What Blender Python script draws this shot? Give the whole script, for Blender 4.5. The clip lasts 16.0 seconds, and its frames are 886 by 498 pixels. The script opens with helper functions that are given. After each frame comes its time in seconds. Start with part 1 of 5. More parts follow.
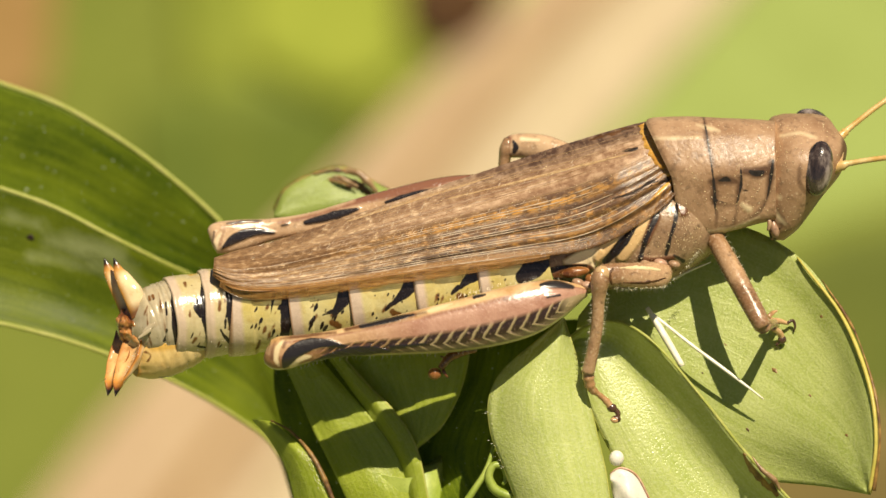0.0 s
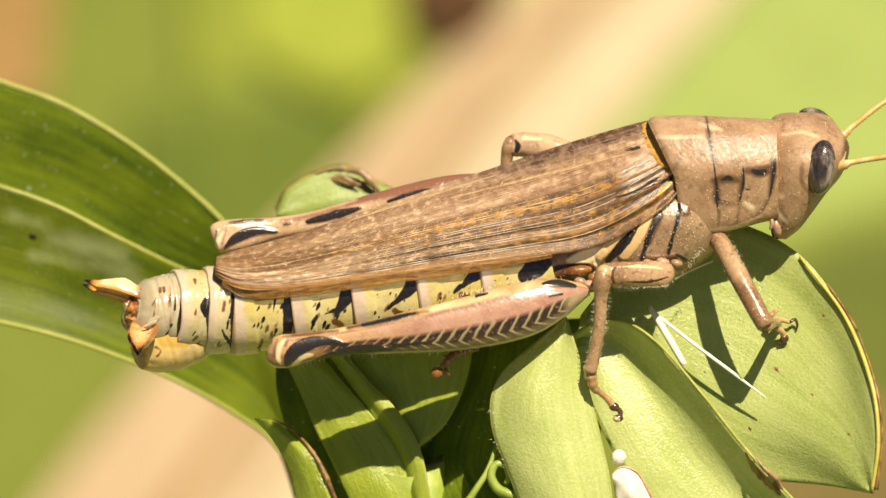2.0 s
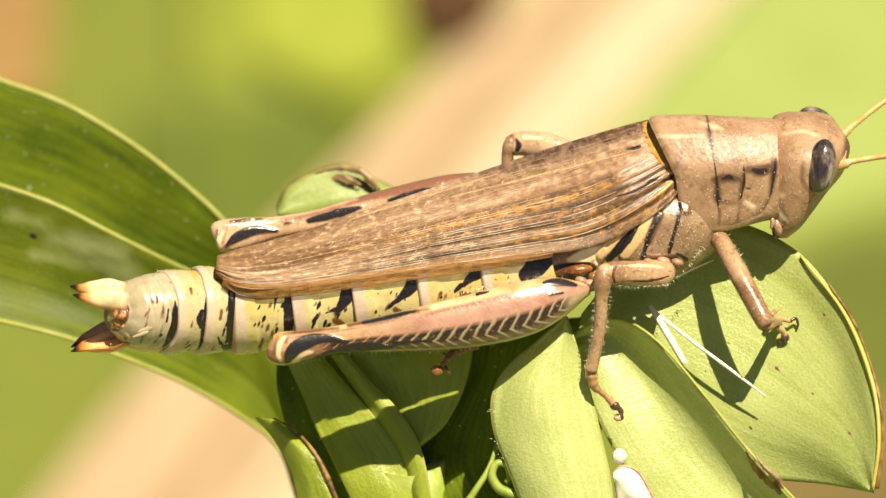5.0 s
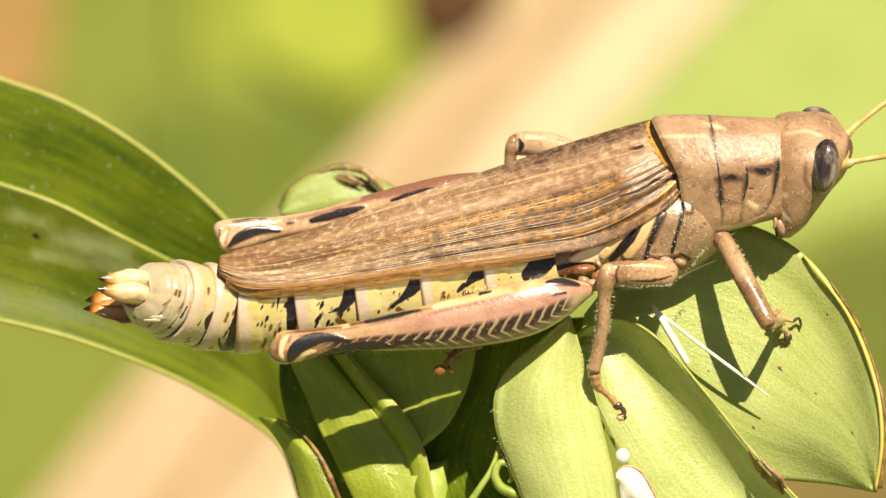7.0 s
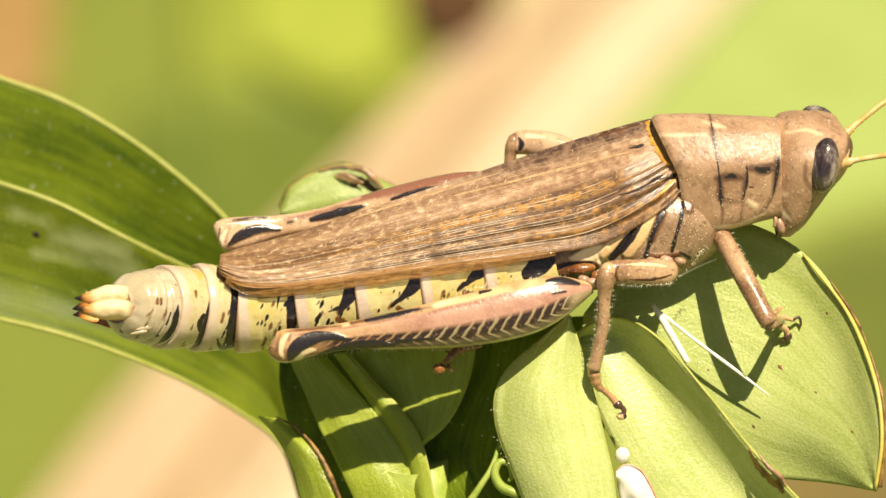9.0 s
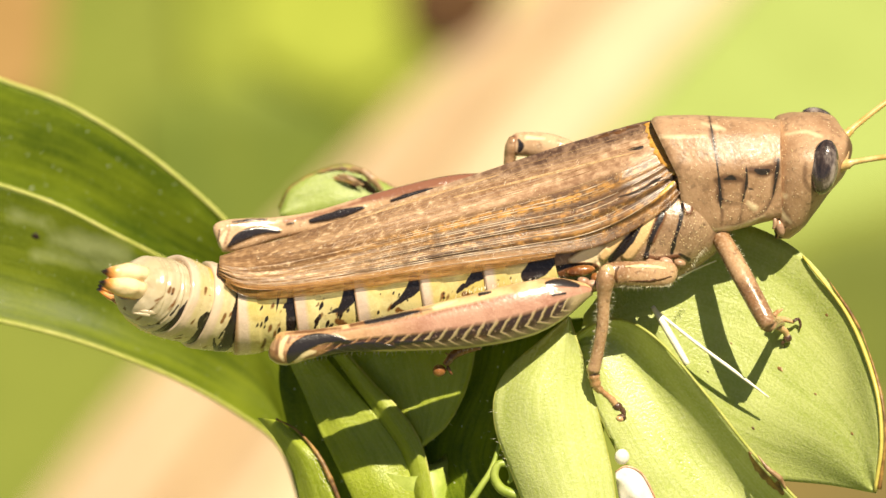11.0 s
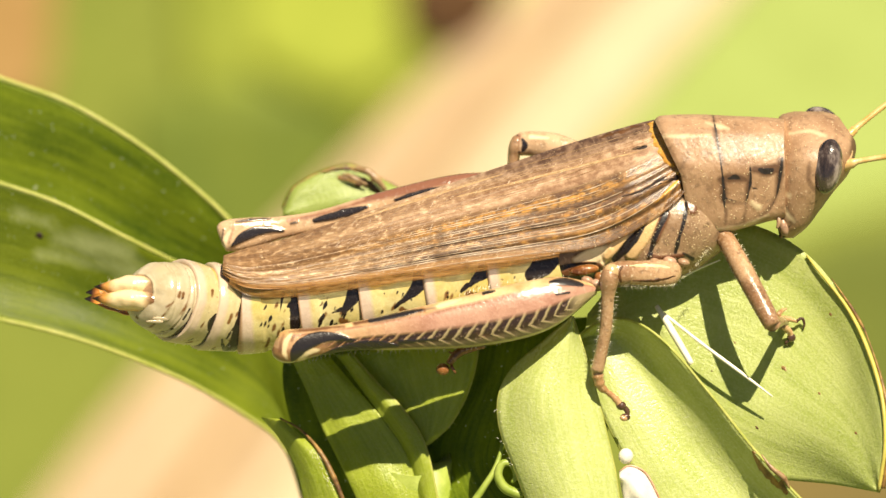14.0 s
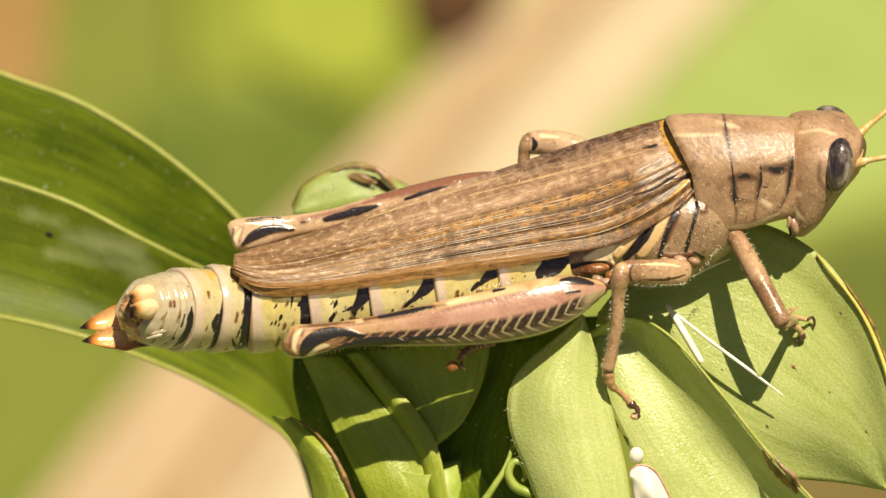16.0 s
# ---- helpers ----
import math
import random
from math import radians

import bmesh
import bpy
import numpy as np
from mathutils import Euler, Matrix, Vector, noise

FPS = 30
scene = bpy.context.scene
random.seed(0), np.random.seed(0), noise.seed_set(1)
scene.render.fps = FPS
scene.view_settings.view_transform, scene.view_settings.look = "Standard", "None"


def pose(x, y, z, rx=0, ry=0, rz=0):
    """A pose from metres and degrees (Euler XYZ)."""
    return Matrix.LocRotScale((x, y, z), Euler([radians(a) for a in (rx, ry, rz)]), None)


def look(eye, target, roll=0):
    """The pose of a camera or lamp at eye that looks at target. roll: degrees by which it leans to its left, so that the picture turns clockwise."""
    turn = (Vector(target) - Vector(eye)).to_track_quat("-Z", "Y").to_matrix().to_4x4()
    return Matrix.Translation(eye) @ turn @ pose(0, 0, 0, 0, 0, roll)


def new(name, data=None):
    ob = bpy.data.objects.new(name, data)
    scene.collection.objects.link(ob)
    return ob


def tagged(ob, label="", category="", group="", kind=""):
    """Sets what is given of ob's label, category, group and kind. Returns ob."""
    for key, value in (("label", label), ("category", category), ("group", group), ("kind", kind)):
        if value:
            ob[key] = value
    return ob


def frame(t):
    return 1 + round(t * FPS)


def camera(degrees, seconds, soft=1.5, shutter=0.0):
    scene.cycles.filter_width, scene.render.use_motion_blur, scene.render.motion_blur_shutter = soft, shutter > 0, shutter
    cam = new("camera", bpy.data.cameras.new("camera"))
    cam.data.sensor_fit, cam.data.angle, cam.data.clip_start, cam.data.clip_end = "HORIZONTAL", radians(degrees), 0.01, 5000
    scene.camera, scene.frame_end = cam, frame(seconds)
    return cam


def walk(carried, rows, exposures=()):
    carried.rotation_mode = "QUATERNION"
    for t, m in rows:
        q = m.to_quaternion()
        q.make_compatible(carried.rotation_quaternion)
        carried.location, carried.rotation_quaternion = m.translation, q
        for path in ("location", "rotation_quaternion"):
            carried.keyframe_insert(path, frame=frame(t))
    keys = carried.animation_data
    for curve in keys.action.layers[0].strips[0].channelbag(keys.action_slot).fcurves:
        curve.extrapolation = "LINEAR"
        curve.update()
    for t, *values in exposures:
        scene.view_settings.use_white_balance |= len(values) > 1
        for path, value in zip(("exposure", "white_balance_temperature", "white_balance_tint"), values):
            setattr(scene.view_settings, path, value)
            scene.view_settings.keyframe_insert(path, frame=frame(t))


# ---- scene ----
# ---------------------------------------------------------------- camera
FOV = 9.0
SPAN = 0.055                      # width of the view at the insect, metres
S = SPAN / 1568                   # one drawing unit, metres
DIST = SPAN / 2 / math.tan(radians(FOV / 2))
PITCH = 30.0
HEIGHT = 0.60                     # the insect above the ground
BASE = Matrix.Translation((0, 0, HEIGHT)) @ pose(0, 0, 0, -PITCH, 0, 0)
cam = camera(FOV, 16.0, soft=1.5)
CAM_POSE = BASE @ Matrix.Translation((0, -DIST, 0)) @ pose(0, 0, 0, 90, 0, 0)
cam.data.dof.use_dof = True
cam.data.dof.focus_distance = DIST - 45 * S
cam.data.dof.aperture_fstop = 39.0
walk(cam, [(0.0, CAM_POSE), (16.0, CAM_POSE)],
     exposures=[(0.0, 0.38, 7000, 10), (1.0, 0.56, 7000, 10), (1.5, 0.63, 7000, 10), (2.5, 0.69, 7000, 10), (3.5, 0.82, 7000, 10), (8.0, 0.81, 7000, 10), (12.5, 0.91, 7000, 10),
                (14.0, 0.86, 7000, 10), (16.0, 0.56, 7000, 10)])

# ---------------------------------------------------------------- light
to_sun = (BASE.to_3x3() @ Vector((0.22, -0.70, 0.68))).normalized()
world = bpy.data.worlds.new("sky")
scene.world = world
world.use_nodes = True
sky = world.node_tree.nodes.new("ShaderNodeTexSky")
sky.sky_type, sky.sun_disc = "NISHITA", False
sky.sun_elevation = math.asin(to_sun.z)
sky.sun_rotation = math.atan2(to_sun.x, to_sun.y)
back = world.node_tree.nodes["Background"]
back.inputs["Strength"].default_value = 0.030
world.node_tree.links.new(sky.outputs[0], back.inputs[0])
sun = new("sun", bpy.data.lights.new("sun", "SUN"))
sun.data.energy, sun.data.angle, sun.data.color = 5.2, radians(0.53), (1.0, 0.91, 0.74)
sun.matrix_world = look(to_sun * 10, (0, 0, 0))


# ---------------------------------------------------------------- small helpers
def W(x, y, d=0.0):
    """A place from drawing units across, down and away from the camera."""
    f = 1 + d * S / DIST
    return Vector(((x - 784) * S * f, d * S, (441 - y) * S * f))


def spline(pts, n):
    """n points along a smooth curve through the given tuples, with even steps of length."""
    p = [Vector(q) for q in pts]
    fine = []
    k = 16
    for i in range(len(p) - 1):
        a = p[i - 1] if i else p[i] * 2 - p[i + 1]
        b, c = p[i], p[i + 1]
        e = p[i + 2] if i + 2 < len(p) else c * 2 - b
        for j in range(k):
            t = j / k
            fine.append(0.5 * (2 * b + (c - a) * t + (2 * a - 5 * b + 4 * c - e) * t * t + (3 * b - a - 3 * c + e) * t ** 3))
    fine.append(p[-1])
    run = [0.0]
    for a, b in zip(fine, fine[1:]):
        run.append(run[-1] + (b.to_3d() - a.to_3d()).length)
    out, j = [], 0
    for i in range(n):
        want = run[-1] * i / (n - 1)
        while j < len(run) - 2 and run[j + 1] < want:
            j += 1
        w = (want - run[j]) / max(run[j + 1] - run[j], 1e-9)
        out.append(fine[j].lerp(fine[j + 1], min(max(w, 0), 1)))
    return out


def part(name, bm, mat, parent=None, label="", kind="", smooth=True):
    me = bpy.data.meshes.new(name)
    bmesh.ops.recalc_face_normals(bm, faces=bm.faces)
    bm.to_mesh(me)
    bm.free()
    me.materials.append(mat)
    if smooth:
        me.shade_smooth()
    ob = new(name, me)
    if parent:
        ob.parent = parent
    if label or kind:
        tagged(ob, label, kind=kind)
    return ob


def thing(name, label, category, m=BASE, group="", kind=""):
    ob = new(name)
    ob.empty_display_size = 0.003
    ob.matrix_world = m
    return tagged(ob, label, category, group, kind)


def skin(bm, rings, closed=True, cap=True):
    """Faces between rings of points, with u along and v round."""
    uv = bm.loops.layers.uv.verify()
    vs = [[bm.verts.new(q) for q in r] for r in rings]
    m, n = len(vs), len(vs[0])
    for i in range(m - 1):
        for j in range(n if closed else n - 1):
            k = (j + 1) % n
            f = bm.faces.new((vs[i][j], vs[i][k], vs[i + 1][k], vs[i + 1][j]))
            w = n if closed else n - 1
            for lp, (a, b) in zip(f.loops, ((i, j), (i, j + 1), (i + 1, j + 1), (i + 1, j))):
                lp[uv].uv = (a / (m - 1), b / w)
    if closed and cap:
        for r, a in ((vs[0], 0.0), (vs[-1], 1.0)):
            f = bm.faces.new(r)
            for lp in f.loops:
                lp[uv].uv = (a, 0.25)
    return vs


def loft(bm, st, n=20, m=24, e=2.0, roll=0.0, lean=(0.0, 0.0)):
    """A body along stations (x, y, d, half height, half depth). e: 2 round, more is boxy. lean: x shift by height, at start and end."""
    pts = spline(st, m)
    rings = []
    for i, q in enumerate(pts):
        a, b = pts[max(i - 1, 0)], pts[min(i + 1, m - 1)]
        t = Vector((b[0] - a[0], b[1] - a[1]))
        t.normalize()
        up = Vector((t[1], -t[0]))
        if up[1] > 0:
            up = -up
        k = lean[0] + (lean[1] - lean[0]) * i / (m - 1)
        low = lean[2] if len(lean) > 2 else 1.0
        ring = []
        for j in range(n):
            w = 2 * math.pi * j / n + radians(roll)
            c, s = math.cos(w), math.sin(w)
            c = math.copysign(abs(c) ** (2 / e), c)
            s = math.copysign(abs(s) ** (2 / e), s)
            x, y = q[0] + up[0] * c * q[3], q[1] + up[1] * c * q[3]
            ring.append(W(x + k * (y - q[1]) * (1.0 if y < q[1] else low), y, q[2] - s * q[4]))
        rings.append(ring)
    return skin(bm, rings)


def tube(bm, pts, r, n=8, m=16, bumps=0, taper=None):
    """A round rod through (x, y, d) in drawing units; r: radius, or one per point."""
    rr = r if isinstance(r, (list, tuple)) else [r] * len(pts)
    p = spline([(*q, w) for q, w in zip(pts, rr)], m)
    c = [W(*q[:3]) for q in p]
    rings = []
    for i in range(m):
        t = (c[min(i + 1, m - 1)] - c[max(i - 1, 0)]).normalized()
        a = t.orthogonal() if i == 0 else (a - t * a.dot(t))
        a.normalize()
        b = t.cross(a)
        w = p[i][3] * S * (1 + (0.18 if bumps and i % bumps == 0 else 0))
        rings.append([c[i] + (a * math.cos(2 * math.pi * j / n) + b * math.sin(2 * math.pi * j / n)) * w for j in range(n)])
    skin(bm, rings)


def ball(bm, x, y, d, rx, ry, rd, tilt=0.0, n=16):
    """A rounded lump, in drawing units."""
    rot = Matrix.Rotation(radians(tilt), 3, "Y")
    rings = []
    c = W(x, y, d)
    for i in range(1, n):
        p = math.pi * i / n
        rings.append([c + rot @ Vector((rx * S * math.sin(p) * math.cos(2 * math.pi * j / n), rd * S * math.sin(p) * math.sin(2 * math.pi * j / n),
                                        ry * S * math.cos(p))) for j in range(n)])
    skin(bm, rings)


def sheet(bm, a, b, nu=36, nv=14, bulge=0.0, thick=7.0, wave=0.0, seed=0.0, profile=None):
    """A leaf blade between two edges of (x, y, d); bulge towards the camera, profile: the rise across it, edge to edge."""
    pa, pb = spline(a, nu), spline(b, nu)
    front, rear = [], []
    for i in range(nu):
        rf, rb = [], []
        for j in range(nv):
            s = j / (nv - 1)
            q = pa[i].lerp(pb[i], s)
            lift = bulge * math.sin(math.pi * s)
            if profile:
                k = s * (len(profile) - 1)
                h = min(int(k), len(profile) - 2)
                w = k - h
                p0, p1, p2, p3 = profile[max(h - 1, 0)], profile[h], profile[h + 1], profile[min(h + 2, len(profile) - 1)]
                rise = 0.5 * (2 * p1 + (p2 - p0) * w + (2 * p0 - 5 * p1 + 4 * p2 - p3) * w * w + (3 * p1 - p0 - 3 * p2 + p3) * w ** 3)
                lift += rise * math.sin(math.pi * min(0.12 + i / nu, 0.5))
            lift += wave * noise.noise((i / nu * 3 + seed, s * 2.2, seed)) * min(1, 6 * s, 6 * (1 - s))
            d = q[2] - lift
            rf.append(W(q[0], q[1], d))
            rb.append(W(q[0], q[1], d + thick))
        front.append(rf)
        rear.append(rb)
    rings = [f + r[::-1] for f, r in zip(front, rear)]
    uv = bm.loops.layers.uv.verify()
    vs = [[bm.verts.new(q) for q in r] for r in rings]
    n = 2 * nv
    for i in range(nu - 1):
        for j in range(n):
            k = (j + 1) % n
            f = bm.faces.new((vs[i][j], vs[i][k], vs[i + 1][k], vs[i + 1][j]))
            for lp, (p, q) in zip(f.loops, ((i, j), (i, k), (i + 1, k), (i + 1, j))):
                v = q / (nv - 1) if q < nv else (n - 1 - q) / (nv - 1)
                lp[uv].uv = (p / (nu - 1), v)
    for r in (vs[0], vs[-1]):
        for j in range(nv - 1):
            bm.faces.new((r[j], r[j + 1], r[n - 2 - j], r[n - 1 - j]))


def drape(ob, lift=0.0):
    """A surface function: drawing units across and down to a place on the side of ob that faces the camera."""
    bpy.context.view_layer.update()
    eye = Vector((0, -DIST, 0))

    def surf(x, y, more=0.0):
        way = (W(x, y, 0) - eye).normalized()
        hit, place, _, _ = ob.ray_cast(eye, way)
        if not hit:
            return None
        return place - way * (lift + more) * S
    return surf


def ribbon(bm, surf, pts, widths, m=16, rag=0.22, seed=0.0, lift=0.6, pitch=0.14):
    """A ragged mark lying on a surface along (a, b), slightly raised, its rim sunk in."""
    p = spline([(*q, 0.0, w) for q, w in zip(pts, widths)], m)
    rows = []
    for i in range(m):
        t = Vector((p[min(i + 1, m - 1)][0] - p[max(i - 1, 0)][0], p[min(i + 1, m - 1)][1] - p[max(i - 1, 0)][1]))
        t.normalize()
        row = []
        for j, (k, up) in enumerate(((-1, -1.2), (-0.85, 0.6), (0, 1.0), (0.85, 0.6), (1, -1.2))):
            w = p[i][3] * (1 + rag * 2.2 * noise.noise((p[i][0] * pitch + seed, p[i][1] * pitch, seed + (7 if k > 0 else 0))))
            q = surf(p[i][0] - t.y * k * w, p[i][1] + t.x * k * w, up * lift)
            row.append(q)
        rows.append(row)
    vs = [[bm.verts.new(q) if q is not None else None for q in row] for row in rows]
    for i in range(m - 1):
        for j in range(4):
            f = (vs[i][j], vs[i][j + 1], vs[i + 1][j + 1], vs[i + 1][j])
            if None not in f:
                bm.faces.new(f)


def field_of(xy, strokes):
    """How far each place (x, y) lies inside the nearest stroke, in drawing units. A stroke: points and half widths along it."""
    best = np.full(len(xy), -60.0)
    for pts, widths in strokes:
        length = sum(math.dist(a, b) for a, b in zip(pts, pts[1:]))
        p = np.array([tuple(q) for q in spline([(*q, 0.0, w) for q, w in zip(pts, widths)], max(8, min(140, int(length / 1.5))))])
        near = np.abs(xy[:, 0] - p[:, 0].mean()) < length + 40
        d = np.hypot(xy[near, 0:1] - p[None, :, 0], xy[near, 1:2] - p[None, :, 1])
        best[near] = np.maximum(best[near], (p[None, :, 3] - d).max(axis=1))
    return best


def drawn(ob):
    """Drawing units across and down of each vertex of a mesh that stays at rest."""
    co = np.empty(len(ob.data.vertices) * 3)
    ob.data.vertices.foreach_get("co", co)
    co = co.reshape(-1, 3)
    f = S * (1 + co[:, 1] / DIST)
    return np.stack((co[:, 0] / f + 784, 441 - co[:, 2] / f), axis=1)


def paint(ob, layer, strokes, xy=None, reach=10.0, relief=0.0):
    """Lay colour strokes on a mesh as a field named layer; relief raises them towards the camera."""
    best = field_of(drawn(ob) if xy is None else xy, strokes)
    ob.data.attributes.new(layer, "FLOAT", "POINT").data.foreach_set("value", np.clip(0.5 + best / (2 * reach), 0, 1))
    if relief:
        for v, k in zip(ob.data.vertices, np.clip(best / 6 + 0.5, 0, 1)):
            v.co.y -= relief * S * float(k * k * (3 - 2 * k))


# ---------------------------------------------------------------- materials
class Graph:
    """A node material, written as nested calls."""

    def __init__(self, name):
        self.mat = bpy.data.materials.new(name)
        self.mat.use_nodes = True
        self.tree = self.mat.node_tree
        self.tree.nodes.clear()
        self.out = self.tree.nodes.new("ShaderNodeOutputMaterial")

    def put(self, socket, value):
        if isinstance(value, bpy.types.NodeSocket):
            self.tree.links.new(value, socket)
        elif value is not None:
            socket.default_value = value

    def coord(self, kind="Object"):
        return self.tree.nodes.new("ShaderNodeTexCoord").outputs[kind]

    def stretch(self, vec, scale):
        n = self.tree.nodes.new("ShaderNodeMapping")
        self.put(n.inputs["Vector"], vec)
        n.inputs["Scale"].default_value = scale
        return n.outputs[0]

    def noise(self, scale, detail=3.0, vec=None, rough=0.55, color=False):
        n = self.tree.nodes.new("ShaderNodeTexNoise")
        self.put(n.inputs["Vector"], vec or self.coord())
        n.inputs["Scale"].default_value, n.inputs["Detail"].default_value, n.inputs["Roughness"].default_value = scale, detail, rough
        return n.outputs["Color" if color else "Fac"]

    def cells(self, scale, vec=None, feature="F1"):
        n = self.tree.nodes.new("ShaderNodeTexVoronoi")
        n.feature = feature
        self.put(n.inputs["Vector"], vec or self.coord())
        n.inputs["Scale"].default_value = scale
        return n.outputs["Distance"]

    def ramp(self, fac, stops):
        n = self.tree.nodes.new("ShaderNodeValToRGB")
        while len(n.color_ramp.elements) < len(stops):
            n.color_ramp.elements.new(0.5)
        for el, (p, c) in zip(n.color_ramp.elements, stops):
            el.position = p
            el.color = (c, c, c, 1) if isinstance(c, (int, float)) else (*c, 1)
        self.put(n.inputs[0], fac)
        return n.outputs[0]

    def math(self, op, a, b=0.0, c=0.0):
        n = self.tree.nodes.new("ShaderNodeMath")
        n.operation = op
        for s, v in zip(n.inputs, (a, b, c)):
            self.put(s, v)
        return n.outputs[0]

    def mix(self, fac, a, b, mode="MIX"):
        n = self.tree.nodes.new("ShaderNodeMix")
        n.data_type, n.blend_type = "RGBA", mode
        self.put(n.inputs[0], fac)
        for s, v in ((n.inputs[6], a), (n.inputs[7], b)):
            self.put(s, (*v, 1) if isinstance(v, tuple) and len(v) == 3 else v)
        return n.outputs[2]

    def attr(self, name):
        n = self.tree.nodes.new("ShaderNodeAttribute")
        n.attribute_name = name
        return n.outputs["Fac"]

    def ink(self, col, layer, color, rag=0.12, scale=1500.0, soft=0.03):
        """Colour laid where a painted field passes one half, with a ragged edge."""
        wob = self.math("MULTIPLY", self.math("SUBTRACT", self.noise(scale, 4), 0.5), rag * 2)
        fac = self.ramp(self.math("ADD", self.attr(layer), wob), [(0.5 - soft, 0.0), (0.5 + soft, 1.0)])
        return self.mix(fac, col, color)

    def split(self, vec):
        n = self.tree.nodes.new("ShaderNodeSeparateXYZ")
        self.put(n.inputs[0], vec)
        return n.outputs

    def band(self, x, lo, hi, soft=0.02):
        """1 where x lies between lo and hi."""
        up = self.ramp(x, [(max(lo - soft, 0), 0), (min(lo + soft, 1), 1)]) if lo > 0 else 1.0
        dn = self.ramp(x, [(max(hi - soft, 0), 1), (min(hi + soft, 1), 0)]) if hi < 1 else 1.0
        if isinstance(up, float):
            return dn
        if isinstance(dn, float):
            return up
        return self.math("MULTIPLY", up, dn)

    def finish(self, color, rough=0.5, bump=None, strength=0.3, distance=0.0001, spec=0.5, thin=0.0, thin_color=None, coat=0.0, sheen=0.0):
        t = self.tree
        p = t.nodes.new("ShaderNodeBsdfPrincipled")
        self.put(p.inputs["Base Color"], (*color, 1) if isinstance(color, tuple) else color)
        self.put(p.inputs["Roughness"], rough)
        p.inputs["Specular IOR Level"].default_value = spec
        p.inputs["Coat Weight"].default_value = coat
        p.inputs["Coat Roughness"].default_value = 0.15
        p.inputs["Sheen Weight"].default_value = sheen
        nrm = None
        if bump is not None:
            b = t.nodes.new("ShaderNodeBump")
            b.inputs["Strength"].default_value, b.inputs["Distance"].default_value = strength, distance
            self.put(b.inputs["Height"], bump)
            nrm = b.outputs[0]
            self.put(p.inputs["Normal"], nrm)
            self.put(p.inputs["Coat Normal"], nrm)
        res = p.outputs[0]
        if thin:
            tr = t.nodes.new("ShaderNodeBsdfTranslucent")
            self.put(tr.inputs[0], thin_color if thin_color is not None else color)
            if nrm:
                self.put(tr.inputs["Normal"], nrm)
            mx = t.nodes.new("ShaderNodeMixShader")
            mx.inputs[0].default_value = thin
            t.links.new(res, mx.inputs[1])
            t.links.new(tr.outputs[0], mx.inputs[2])
            res = mx.outputs[0]
        t.links.new(res, self.out.inputs[0])
        return self.mat


def leaf_material(name, dark, light, vein, gloss=0.42, thin=0.35, fleck=0.0, grain=0.6, contrast=1.0, spec=0.5, ribs=0.08, scuff_sheen=None):
    """Parallel-veined leaf: long streaks, fine veins, cell grain, pale flecks."""
    g = Graph(name)
    uv = g.coord("UV")
    streak = g.noise(1.0, 5, g.stretch(uv, (2.2, 13.0, 1)), 0.62)
    fine = g.noise(1.0, 3, g.stretch(uv, (3.0, 95.0, 1)))
    rung = g.noise(1.0, 2, g.stretch(uv, (150.0, 9.0, 1)))
    patch = g.noise(170.0, 4)
    cell = g.noise(5600.0, 3)
    tone = g.math("ADD", g.math("MULTIPLY", streak, 0.75), g.math("MULTIPLY", patch, 0.35))
    col = g.ramp(tone, [(0.55 - 0.13 * contrast, dark), (0.55 + 0.13 * contrast, light)])
    col = g.mix(g.ramp(fine, [(0.52, 0.0), (0.70, 0.28)]), col, vein)
    col = g.mix(g.ramp(cell, [(0.45, 0.0), (0.75, grain)]), col, vein)
    col = g.mix(g.ramp(rung, [(0.5, 0.0), (0.7, ribs)]), col, vein)
    # white specks; on the pale and bright leaves they put sparkle into the colour
    spots = g.math("MULTIPLY", g.ramp(g.noise(4200.0, 1), [(0.74, 0.0), (0.78, 1.0)]), fleck)
    col = g.mix(spots, col, (0.75, 0.78, 0.62))
    # pale scuffs, with the leaf's whitish sheen put into their colour
    if scuff_sheen:
        col = g.ink(col, "scuff_sheen", scuff_sheen, 0.45, 420, 0.30)
    h = g.math("ADD", g.math("MULTIPLY", rung, ribs * 2.5), g.math("ADD", g.math("MULTIPLY", fine, 0.35), g.math("MULTIPLY", cell, 1.0)))
    return g.finish(col, g.ramp(patch, [(0.3, gloss - 0.08), (0.7, gloss + 0.12)]), h, 0.5, 0.00009, spec, thin, g.mix(0.5, col, (0.42, 0.45, 0.02)))


def plain(name, a, b, scale=900.0, rough=0.5, bump=0.25, coat=0.0, thin=0.0, spec=0.5, depth=0.00005):
    g = Graph(name)
    k = g.noise(scale, 4)
    f = g.noise(scale * 7, 3)
    col = g.mix(g.ramp(k, [(0.35, 0), (0.65, 1)]), a, b)
    col = g.mix(g.ramp(f, [(0.5, 0.0), (0.75, 0.35)]), col, tuple(c * 0.55 for c in a))
    return g.finish(col, g.ramp(f, [(0.3, max(rough - 0.1, 0.03)), (0.7, rough + 0.1)]), g.math("ADD", k, f), bump, depth, spec, thin, None, coat)


